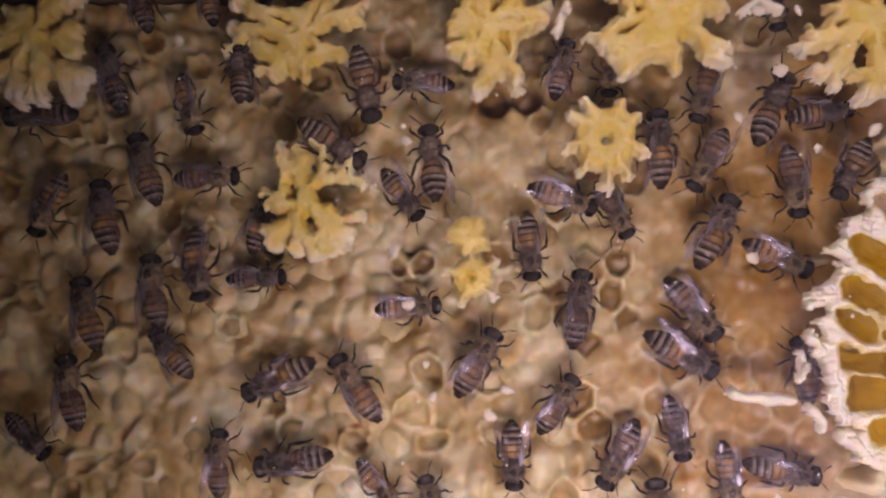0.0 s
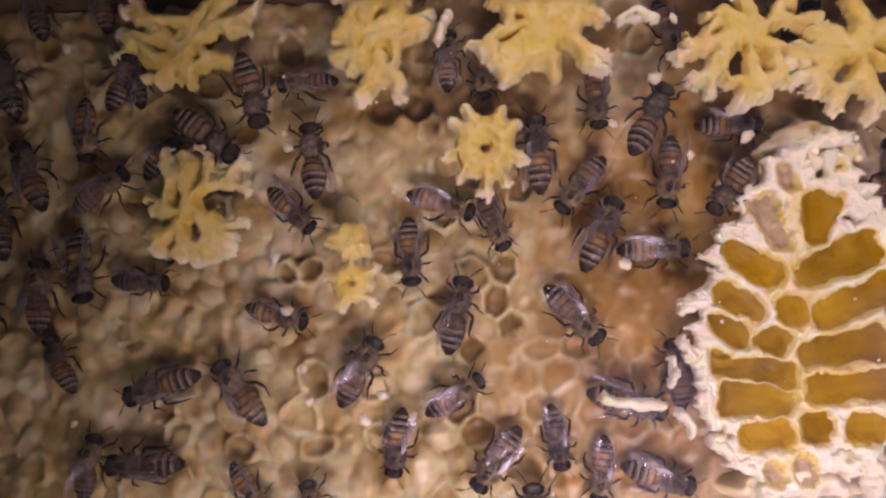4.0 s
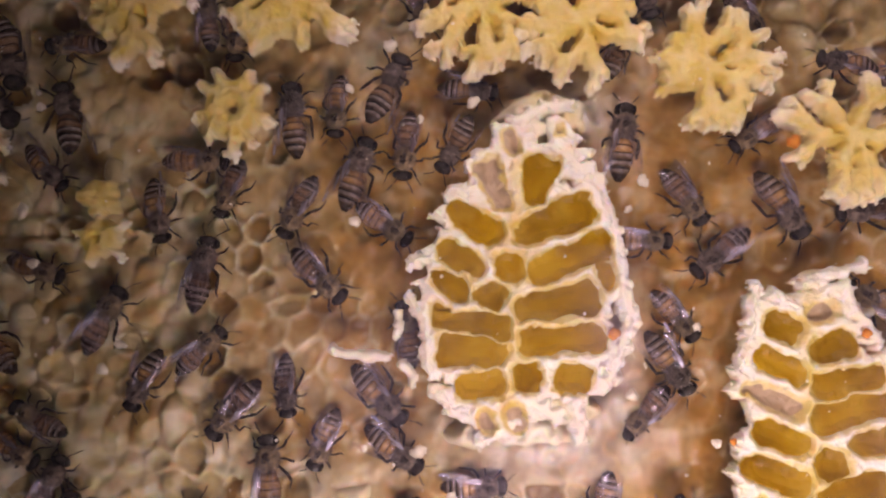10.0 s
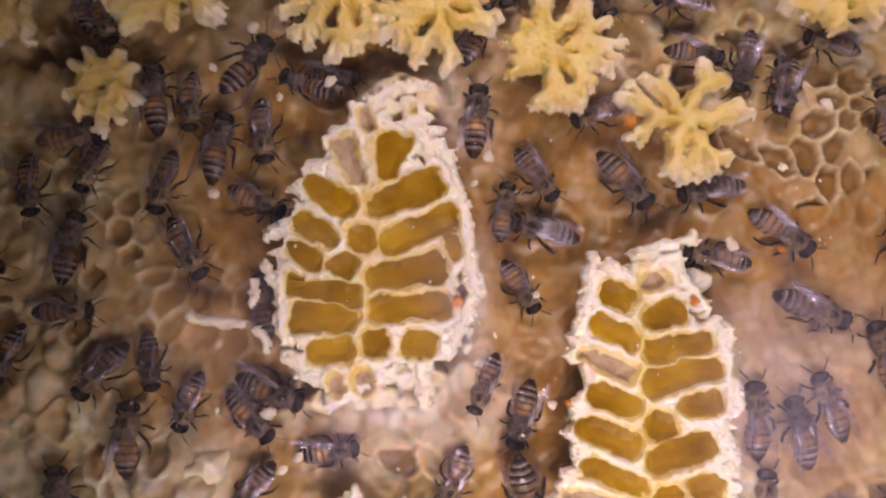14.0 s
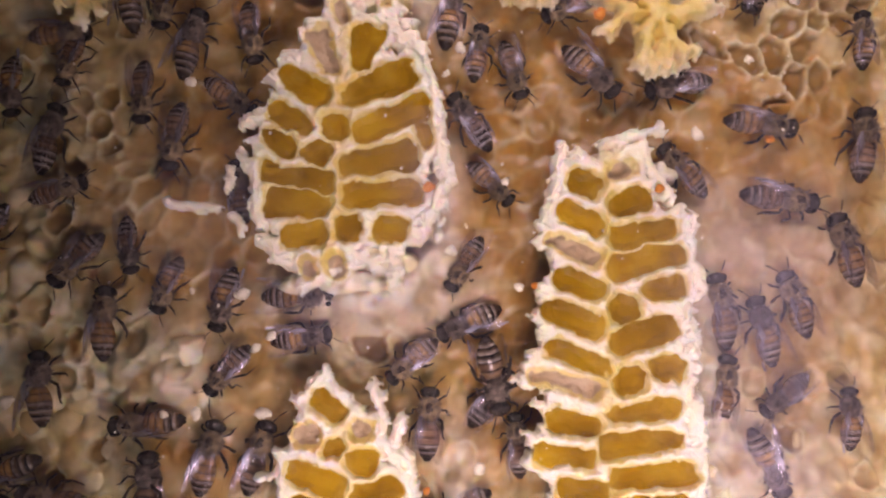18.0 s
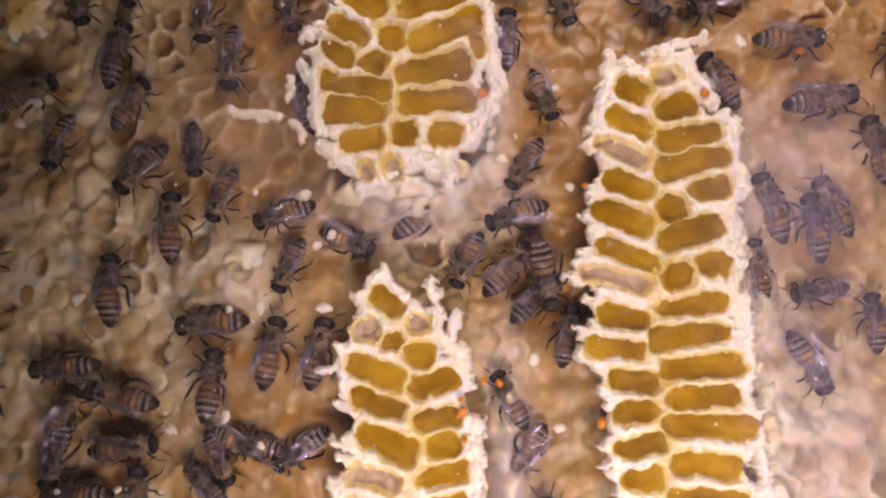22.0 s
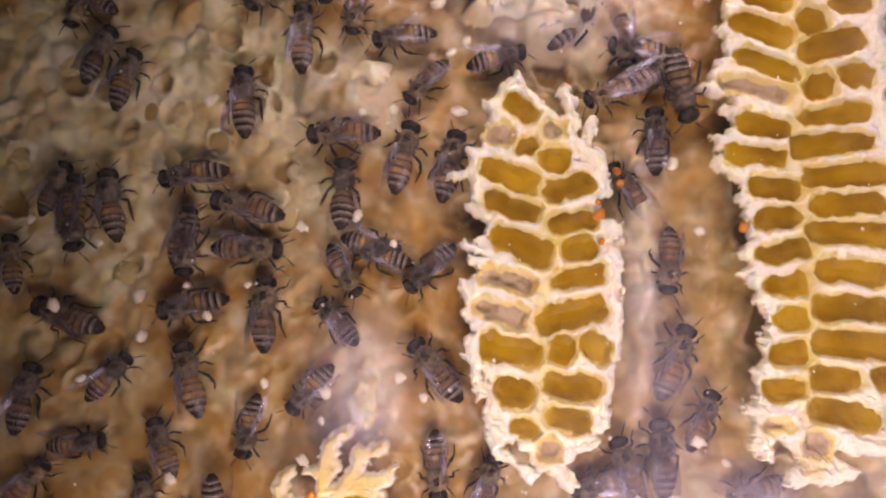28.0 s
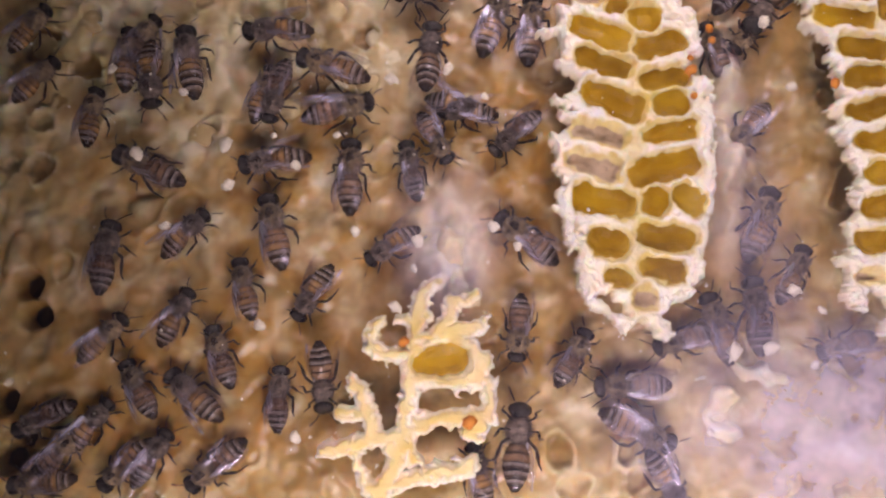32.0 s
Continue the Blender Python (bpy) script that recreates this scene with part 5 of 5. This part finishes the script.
    crawl(41, 1.14, (0, -26.6, 27.4, 64), (3, -26.3, 27.6, 64), (6, -24.9, 29.1, 70), (9, -24.2, 31.0, 72), (11, -24.2, 31.7, 70), (13, -25.2, 31.9, 82), (16, -24.7, 31.7, 74), (19, -26.3, 31.5, 77))
    crawl(42, 1.14, (0, -18.9, 45.0, 65), (3, -18.9, 44.6, 64), (6, -18.5, 44.4, 62), (9, -18.8, 44.2, 66), (11, -19.4, 44.0, 61), (13, -19.8, 44.6, 54))
    crawl(43, 1.06, (0, -15.1, 34.0, -84), (3, -15.7, 36.1, -96), (6, -15.8, 36.6, -95), (9, -16.4, 36.5, -98), (11, -16.9, 33.6, -93), (13, -18.1, 34.0, -86), (16, -16.6, 33.2, -79), (19, -15.8, 32.7, -80))
    crawl(44, 0.92, (0, -8.6, 35.0, -118), (3, -8.2, 32.8, -127), (6, -7.8, 35.5, -120), (9, -8.0, 34.1, -115), (11, -9.7, 35.0, -137), (13, -10.2, 40.9, -202))
    crawl(45, 0.92, (0, -10.3, 45.0, 6), (3, -5.9, 44.1, -1), (6, -6.7, 43.9, -3), (9, -6.2, 44.1, -4), (11, -6.8, 44.9, -10), (13, -7.0, 43.6, 3), (16, -5.7, 43.8, -6))
    crawl(46, 1.00, (0, -17.5, 22.9, -26), (3, -17.9, 24.7, 2), (6, -17.5, 25.7, -5), (9, -19.1, 22.5, -39), (11, -19.7, 23.3, -28), (13, -18.5, 22.4, -25), (16, -17.9, 22.5, -23), (19, -19.0, 21.7, -48), (21, -18.9, 23.6, -75))
    crawl(47, 1.10, (0, -30.3, 15.1, -51), (3, -30.0, 15.2, -46), (6, -30.0, 15.2, -45), (9, -29.9, 14.5, -42), (11, -29.6, 14.6, -45), (13, -29.8, 14.4, -49), (16, -27.6, 14.4, -85), (19, -28.2, 14.8, -97), (21, -29.1, 14.2, -83), (23, -27.7, 13.5, -97))
    crawl(48, 1.11, (0, -32.0, 8.6, -30), (3, -24.3, 4.7, -10), (6, -20.2, -1.8, -31), (9, -20.9, -3.1, -50), (11, -17.9, -4.7, -36), (13, -15.3, -7.2, -18), (16, -11.8, -9.2, -28), (19, -1.6, -11.6, 17), (21, 5.1, -12.3, 23), (23, 5.4, -12.1, 57), (25, 9.0, -10.2, 48))
    crawl(49, 0.92, (0, -33.3, -2.6, -78), (3, -33.0, -3.1, -80), (6, -33.3, -3.2, -78), (9, -34.0, -3.0, -85), (11, -34.8, -2.5, -84), (13, -34.3, -3.3, -82), (16, -34.4, -4.5, -78), (19, -34.2, -2.9, -81), (21, -33.9, -2.8, -82), (23, -34.0, -2.1, -82), (25, -33.7, -3.6, -81))
    crawl(50, 1.07, (0, -41.9, -6.4, -118), (3, -41.9, -6.0, -127), (6, -42.8, -7.3, -122), (9, -42.7, -5.8, -132), (11, -42.9, -6.8, -126), (13, -42.2, -6.2, -125), (16, -42.4, -4.3, -145), (19, -43.0, -6.5, -127), (21, -42.7, -5.8, -136), (23, -43.2, -5.9, -130), (25, -42.7, -5.7, -137))
    crawl(51, 0.93, (0, -26.1, -9.3, -84), (3, -26.6, -7.7, -97), (6, -26.8, -8.4, -96), (9, -27.8, -10.4, -111), (11, -28.8, -10.8, -111), (13, -28.5, -10.7, -114), (16, -26.4, -9.0, -92), (19, -28.3, -10.1, -116), (21, -28.7, -9.9, -109), (23, -28.4, -10.6, -113), (25, -27.7, -9.1, -96))
    crawl(52, 1.01, (0, -18.0, -8.1, -9), (6, -18.0, -9.0, -19), (9, -17.1, -11.9, -28), (11, -17.8, -11.6, -39), (13, -17.9, -12.5, -34), (16, -17.4, -10.9, -90), (19, -18.4, -12.4, -111), (21, -17.8, -12.3, -151), (23, -18.9, -13.9, -165), (25, -19.0, -14.1, -173), (28, -19.8, -13.7, -170))
    crawl(53, 0.99, (0, -14.8, 6.6, 97), (3, -15.1, 7.1, 97), (6, -15.6, 6.8, 97), (9, -15.7, 6.3, 102), (11, -16.1, 6.2, 96), (13, -16.4, 5.9, 98), (19, -16.5, 6.6, 102), (21, -15.3, 5.2, 110), (23, -15.4, 7.6, 106))
    crawl(54, 0.92, (0, -17.0, 62.2, -80), (6, -14.8, 58.5, -69))
    crawl(55, 1.14, (6, 16.8, 36.0, 88), (9, 17.1, 36.3, 86), (11, 17.5, 36.5, 83), (13, 17.4, 36.5, 87), (16, 17.3, 37.4, 83))
    crawl(56, 0.93, (6, -100.7, 54.0, 108))
    crawl(57, 0.93, (6, -69.3, -13.8, 109), (9, -74.0, -7.9, 153))
    crawl(58, 1.13, (9, -36.3, -14.8, 94), (11, -37.3, -15.5, 91), (13, -36.9, -15.1, 90), (16, -37.1, -15.7, 90), (19, -37.3, -15.2, 90), (21, -37.1, -15.2, 91), (23, -36.9, -15.0, 92), (25, -36.9, -14.9, 93), (28, -36.5, -14.1, 93))
    crawl(59, 0.94, (9, -5.2, -16.8, 3), (11, -5.0, -17.0, 4), (13, -5.1, -17.0, 8), (16, -4.8, -17.3, 9), (19, -5.5, -17.4, 10), (21, -6.9, -17.4, -24), (23, -6.9, -17.4, -12), (25, -6.0, -17.6, -7), (28, -3.5, -17.0, 16))
    crawl(60, 0.96, (9, 14.1, -19.7, -102), (11, 13.5, -19.8, -100), (13, 14.9, -21.4, -96), (16, 12.5, -20.6, -142), (19, 12.2, -21.1, -134), (21, 12.6, -21.4, -120), (23, 13.0, -19.7, -113), (25, 14.1, -21.4, -136), (28, 15.0, -22.6, -158), (32, 23.6, -34.6, -129))
    crawl(61, 0.99, (9, 26.4, 26.9, -56), (11, 27.3, 27.1, -53), (13, 26.8, 27.1, -53), (16, 28.6, 26.7, -54), (19, 27.7, 27.1, -78), (21, 28.2, 25.1, -72))
    crawl(62, 1.14, (9, 41.8, 25.9, -55), (11, 41.0, 25.5, -60), (13, 41.6, 26.0, -54), (16, 41.3, 26.6, -44), (19, 40.8, 27.1, -44), (21, 42.1, 26.1, -49))
    crawl(63, 1.06, (9, 31.6, 20.8, -159), (11, 31.7, 16.2, -124), (13, 29.2, 18.5, -189), (16, 25.7, 17.2, -198), (19, 19.0, 19.2, -254), (21, 18.3, 18.8, -271), (23, 19.1, 17.7, -274))
    crawl(64, 0.92, (9, 38.3, 37.6, -146), (11, 37.2, 37.1, -148), (13, 37.2, 37.4, -159), (16, 36.7, 38.1, -157))
    crawl(65, 0.92, (9, 25.1, 8.9, -48), (11, 25.1, 8.6, -53), (13, 24.6, 9.0, -57), (16, 25.0, 8.0, -58), (19, 24.6, 8.0, -39), (21, 24.8, 7.2, -56), (23, 25.4, 8.7, -72))
    crawl(66, 1.04, (9, 23.8, 1.7, -59), (11, 24.6, 0.5, -52), (13, 25.4, -7.0, -81), (16, 22.0, -15.9, -144), (19, 20.9, -13.7, -155), (21, 20.5, -13.1, -154), (23, 20.3, -12.1, -173), (25, 19.4, -15.1, -188))
    crawl(67, 0.92, (9, 19.9, 19.7, -21), (11, 20.9, 21.4, 38), (13, 21.8, 20.5, 83), (16, 22.1, 26.9, 81), (19, 22.0, 31.1, 83))
    crawl(68, 0.92, (9, 36.9, 55.3, -49), (13, 38.2, 58.5, -69))
    crawl(69, 0.92, (9, 51.8, 48.5, -178), (11, 52.1, 48.8, -204), (13, 51.1, 57.4, -186))
    crawl(70, 1.06, (11, 54.4, 25.2, -175), (13, 54.8, 24.8, -171), (16, 54.7, 25.3, -169), (19, 54.5, 24.7, -166), (21, 54.4, 24.9, -163))
    crawl(71, 0.96, (11, 20.0, -5.8, -133), (13, 18.2, -7.2, -115), (16, 20.6, -5.1, -111), (19, 20.3, -5.4, -124), (21, 21.5, -4.4, -122), (23, 22.1, -3.9, -120), (25, 22.2, -3.8, -85), (28, 16.8, -13.4, -84))
    crawl(72, 1.03, (11, 54.5, 11.2, 150), (13, 55.4, 15.2, 183), (16, 55.4, 10.9, 131), (19, 55.0, 11.3, 133), (21, 54.4, 11.4, 124), (23, 54.5, 11.1, 122))
    crawl(73, 0.92, (11, 61.6, 45.8, 9), (13, 53.7, 47.9, -11))
    crawl(74, 1.09, (13, 65.9, 18.1, -37), (16, 68.1, 17.8, -24), (19, 68.6, 18.9, -1), (21, 67.2, 18.9, 5), (23, 66.6, 18.0, -3))
    crawl(75, 1.14, (13, 70.5, 5.7, -22), (16, 71.1, 6.6, -16), (19, 71.3, 6.3, -1), (21, 71.5, 7.9, 10))
    crawl(76, 1.00, (13, 67.9, 42.3, -106))
    crawl(77, 1.05, (13, 61.3, 46.3, -105))
    crawl(78, 0.92, (13, 75.8, 50.5, 165), (16, 74.5, 48.1, 162))
    crawl(79, 1.14, (13, 60.8, -10.8, 91), (16, 60.9, -11.1, 92), (19, 61.5, -11.3, 104), (21, 62.3, -10.5, 109), (23, 62.0, -9.8, 110), (25, 61.5, -8.2, 94))
    crawl(80, 1.07, (13, 67.5, -12.1, 101), (16, 68.0, -14.2, 104), (19, 67.7, -14.4, 108), (21, 68.2, -14.8, 114), (23, 70.2, -12.0, 87), (25, 67.2, -14.7, 92))
    crawl(81, 1.04, (13, 72.0, -8.4, 110), (16, 73.2, -9.7, 110), (19, 72.6, -10.0, 112), (21, 72.4, -9.9, 119))
    crawl(82, 0.92, (13, 3.0, 55.1, -95))
    crawl(83, 1.14, (16, -47.0, -25.3, 101), (19, -47.0, -26.2, 92), (21, -46.7, -25.6, 91), (23, -46.4, -26.0, 93), (25, -46.4, -25.5, 92), (28, -45.4, -25.5, 95), (30, -44.8, -24.8, 87))
    crawl(84, 1.04, (16, 24.2, -26.7, 43), (19, 25.6, -25.6, 59), (21, 25.2, -25.9, 44), (23, 22.6, -25.6, 55), (25, 20.2, -28.4, 61), (28, 22.0, -30.1, 92), (30, 21.5, -26.7, 54))
    crawl(85, 1.08, (16, 13.9, -30.3, 104), (19, 16.1, -29.4, 80), (21, 17.1, -25.7, 67), (23, 21.8, -18.9, 35))
    crawl(86, 1.13, (16, 81.2, -1.1, 105), (19, 80.7, -1.1, 107), (21, 80.0, -0.4, 106))
    crawl(87, 0.92, (16, 67.8, 42.9, 94))
    crawl(88, 0.92, (16, 83.8, 37.7, 94), (19, 85.7, 32.2, 88))
    crawl(89, 1.14, (16, 85.3, 16.6, 81), (19, 84.1, 15.8, 86))
    crawl(90, 0.92, (16, 80.7, -26.9, 91), (19, 81.0, -28.2, 91), (21, 78.4, -28.7, 96))
    crawl(91, 0.92, (16, 71.4, -25.8, -167), (19, 70.5, -24.5, -131), (21, 71.1, -24.7, -151), (23, 68.0, -23.8, -179))
    crawl(92, 0.94, (19, -17.2, -23.1, -129), (21, -16.8, -21.8, -110), (23, -16.8, -22.1, -121), (25, -16.6, -22.3, -139), (28, -15.4, -21.7, -129))
    crawl(93, 1.12, (19, -29.8, -31.5, -174), (21, -29.8, -31.6, -174), (23, -29.1, -31.3, -174), (25, -29.4, -31.1, -176), (28, -28.8, -31.0, -176), (30, -28.6, -30.1, -175))
    crawl(94, 1.10, (19, -27.4, -40.6, 89), (21, -27.7, -40.7, 86), (23, -27.3, -41.0, 87), (25, -27.3, -41.2, 88), (28, -27.0, -41.5, 92), (30, -27.0, -41.8, 88), (32, -27.1, -42.6, 88))
    crawl(95, 1.14, (19, -19.2, -36.1, 78), (21, -19.1, -35.4, 78), (23, -18.9, -35.8, 80), (25, -18.9, -35.5, 79), (28, -18.2, -34.2, 79), (30, -17.9, -34.0, 80), (32, -17.4, -34.5, 76))
    crawl(96, 1.13, (19, -11.3, -35.9, 75), (21, -11.3, -35.7, 77), (23, -11.1, -35.4, 79), (25, -11.1, -35.5, 81), (28, -10.6, -35.4, 80), (30, -10.8, -35.3, 82), (32, -11.4, -35.6, 88))
    crawl(97, 1.06, (19, -52.0, -39.5, -161), (21, -52.2, -38.7, -175), (23, -54.7, -39.6, -172), (25, -53.8, -39.4, -170), (28, -53.0, -38.8, -168), (30, -52.8, -38.1, -173), (32, -52.5, -38.0, -175))
    crawl(98, 0.92, (19, -23.1, -49.0, 97), (23, -29.6, -59.4, 139), (25, -29.0, -60.0, 136), (28, -27.4, -61.5, 135), (30, -28.4, -59.2, 109), (32, -29.1, -59.9, 105))
    crawl(99, 0.98, (19, 20.1, -42.9, -157), (21, 20.2, -42.6, -221), (23, 19.6, -42.3, -245), (25, 19.1, -41.7, -239), (28, 17.7, -38.5, -233), (30, 17.9, -38.0, -249))
    crawl(100, 1.06, (19, 61.4, -23.7, 82), (21, 59.8, -21.9, 98), (23, 59.8, -20.3, 97), (25, 59.8, -19.7, 93))
    crawl(101, 1.05, (19, 68.2, -35.5, -65), (21, 67.8, -36.1, -58), (23, 67.7, -35.7, -64), (25, 66.2, -34.6, -59))
    crawl(102, 0.92, (21, -52.6, -47.5, 80), (23, -52.6, -45.4, 41), (25, -53.4, -48.5, 76))
    crawl(103, 1.11, (21, -41.7, -52.1, 14), (23, -42.3, -51.2, 4), (25, -43.0, -51.8, 6), (28, -42.1, -50.7, 0), (30, -40.9, -50.2, 7), (32, -40.8, -50.8, 17))
    crawl(104, 0.95, (21, -23.4, -50.3, -23), (23, -22.6, -50.7, -19), (25, -21.7, -48.3, -50), (28, -22.3, -49.3, -14))
    crawl(105, 0.99, (21, -13.6, -50.9, -147), (23, -14.0, -52.0, -141), (25, -14.6, -52.0, -151), (28, -13.2, -52.8, -134), (30, -13.6, -52.9, -137), (32, -13.3, -53.6, -134))
    crawl(106, 0.96, (21, 29.3, -33.0, 95), (23, 28.9, -28.4, 66), (25, 25.2, -19.9, 119))
    crawl(107, 1.01, (21, 22.5, -51.0, -117), (23, 22.9, -51.8, -126), (25, 22.9, -51.9, -120), (28, 24.2, -50.3, -92), (30, 23.1, -50.0, -124), (32, 22.8, -51.0, -129))
    crawl(108, 1.03, (23, -68.3, -23.6, 78), (25, -67.9, -22.9, 72), (28, -66.0, -22.2, 75), (30, -67.9, -23.3, 94))
    crawl(109, 1.14, (23, -43.6, -43.6, 170), (25, -44.5, -44.5, 171), (28, -43.5, -43.9, 169), (30, -43.4, -43.9, 167), (32, -43.0, -43.8, 165))
    crawl(110, 0.92, (23, -26.6, -53.3, -63), (25, -26.5, -54.2, -59), (28, -26.6, -53.8, -57), (30, -25.0, -53.6, -45), (32, -25.6, -55.0, -58))
    crawl(111, 1.06, (23, -49.8, -59.5, -178), (25, -47.6, -60.0, -174), (28, -50.9, -60.2, -166), (30, -51.4, -60.0, -163), (32, -50.9, -59.9, -168))
    crawl(112, 1.06, (23, -53.4, -53.5, -101), (28, -52.4, -50.5, -90), (30, -52.0, -49.4, -94), (32, -51.3, -48.7, -100))
    crawl(113, 1.13, (23, -39.6, -60.1, 88), (25, -38.9, -60.8, 88), (28, -38.7, -60.6, 92), (30, -38.4, -60.5, 94), (32, -38.4, -61.4, 93))
    crawl(114, 1.14, (23, 26.8, -63.0, 102), (25, 25.8, -65.1, 72), (28, 25.1, -65.1, 70), (30, 24.7, -65.7, 68), (32, 24.6, -65.7, 72))
    crawl(115, 1.14, (23, -66.8, -44.9, 103), (25, -67.3, -45.4, 102), (28, -65.7, -43.9, 103), (30, -65.9, -43.4, 105), (32, -65.8, -43.7, 103))
    crawl(116, 0.92, (25, 32.6, -73.4, 86), (28, 29.3, -73.7, 69), (30, 29.5, -73.3, 70), (32, 29.6, -73.2, 66))
    crawl(117, 1.12, (25, -11.8, -67.7, 127), (28, -11.5, -68.2, 132), (30, -11.7, -69.2, 150), (32, -11.1, -70.0, 144))
    crawl(118, 0.92, (25, -28.4, -71.1, -117), (28, -30.8, -72.6, -129), (30, -30.8, -72.3, -134), (32, -31.4, -72.4, -143))
    crawl(119, 1.02, (28, -71.1, -18.0, 67))
    crawl(120, 1.14, (28, -70.8, -62.7, 163), (30, -70.6, -62.0, 162), (32, -70.4, -61.8, 159))
    crawl(121, 1.13, (28, -49.7, -71.3, 108), (30, -49.7, -70.7, 106), (32, -49.5, -70.7, 106))
    crawl(122, 0.94, (28, -39.7, -78.8, -98), (30, -41.3, -77.0, -115), (32, -42.8, -80.5, -118))
    crawl(123, 1.01, (28, -71.9, -44.4, 94), (30, -70.5, -47.2, 85), (32, -75.9, -43.7, 91))
    crawl(124, 0.92, (28, -75.7, -41.5, 68), (30, -74.0, -40.4, 62))
    crawl(125, 0.93, (28, -62.7, -71.8, 49), (30, -63.2, -72.2, 53), (32, -63.1, -71.9, 49))
    crawl(126, 1.09, (28, -75.8, -75.5, 79), (30, -74.9, -76.3, 91), (32, -75.0, -76.0, 86))
    crawl(127, 0.97, (28, -10.4, -83.1, -84), (30, -11.1, -82.2, -88), (32, -11.4, -84.2, -92))
    crawl(128, 0.92, (28, -53.0, -82.0, 115), (30, -52.3, -79.9, 118), (32, -53.2, -79.8, 107))
    crawl(129, 0.92, (28, -66.4, -82.3, 9), (30, -63.4, -84.0, 74), (32, -63.2, -84.7, 66))
    crawl(130, 0.96, (28, -42.6, -90.8, -84), (30, -40.5, -91.9, -73), (32, -39.5, -93.3, -81))
    crawl(131, 0.92, (28, -2.8, -84.9, 73), (30, -3.0, -86.9, 68), (32, -3.1, -87.5, 63))
    crawl(132, 1.14, (28, 25.3, -23.1, -77), (30, 24.8, -31.8, -121))
    crawl(133, 1.11, (28, 23.1, -79.5, 95), (30, 23.4, -81.0, 89), (32, 23.8, -79.7, 97))
    crawl(134, 0.92, (28, 14.1, -84.3, -166), (30, 12.9, -84.4, -161))
    crawl(135, 0.92, (28, -81.2, -54.3, 102), (30, -82.2, -53.3, 80), (32, -80.4, -53.6, 86))
    crawl(136, 0.92, (30, -21.1, -50.7, 166), (32, -21.2, -50.2, 179))
    crawl(137, 0.92, (30, -90.2, -47.7, 40), (32, -90.2, -48.0, 49))
    crawl(138, 1.08, (30, 5.6, -91.6, 177), (32, 5.2, -91.5, 185))
    crawl(139, 0.92, (30, -10.7, -97.9, 96), (32, -16.3, -105.2, 106))
    crawl(140, 0.92, (30, -47.7, -95.2, 89), (32, -46.4, -95.9, 91))
    crawl(141, 0.94, (30, -54.7, -90.6, 102), (32, -55.8, -90.2, 113))
    crawl(142, 0.92, (32, -92.6, -39.2, 55))
    crawl(143, 1.14, (32, -71.6, -46.9, -81))
    crawl(144, 0.92, (32, -73.7, -88.6, 48))
    crawl(145, 0.92, (32, -67.6, -95.7, 123))
    crawl(146, 1.02, (32, -59.3, -96.3, 142))
    crawl(147, 0.92, (32, -64.2, -105.6, 61))
    crawl(148, 1.00, (32, -54.9, -106.4, -136))
    crawl(149, 1.10, (32, 6.8, -97.8, -22))
    crawl(150, 1.14, (32, -11.2, -100.4, 88))
    crawl(151, 1.05, (32, 18.1, -81.9, 110))
    crawl(152, 0.92, (32, 36.9, -83.8, -160))
    crawl(153, 0.92, (32, 10.9, -105.0, -57))
    crawl(154, 0.92, (32, -81.3, -101.1, -150))
    crawl(155, 0.92, (32, -77.8, -105.7, 50))
    crawl(156, 0.92, (32, -80.3, -110.2, -171))
    crawl(157, 0.92, (32, -73.9, -101.5, 55))
    crawl(158, 0.92, (32, -68.2, -107.2, -131))
    crawl(159, 0.96, (0, 6.7, 58.6, 95), (15, 7.2, 58.2, 104), (32, 6.7, 58.6, 89))
    crawl(160, 1.00, (0, 16.7, 51.7, 60), (15, 17.2, 51.3, 69), (32, 16.7, 51.7, 54))
    crawl(161, 1.04, (0, 20.4, 61.1, -80), (15, 20.9, 60.7, -71), (32, 20.4, 61.1, -86))
    # antennae that feel about
    for n in range(0, len(BEES), 3):
        for k, ob in enumerate(o for o in BEES[n].children_recursive if o.name.startswith("antenna")):
            root = Matrix.Translation((0.0046, 0.00045 * (2 * k - 1), 0.0023))
            walk(ob, [(t, root @ pose(0, 0, 0, 0, 9 * math.sin(1.3 * t + n), 11 * math.sin(0.9 * t + 2 * n + k)) @ root.inverted()) for t in range(0, 33, 2)])


motions()
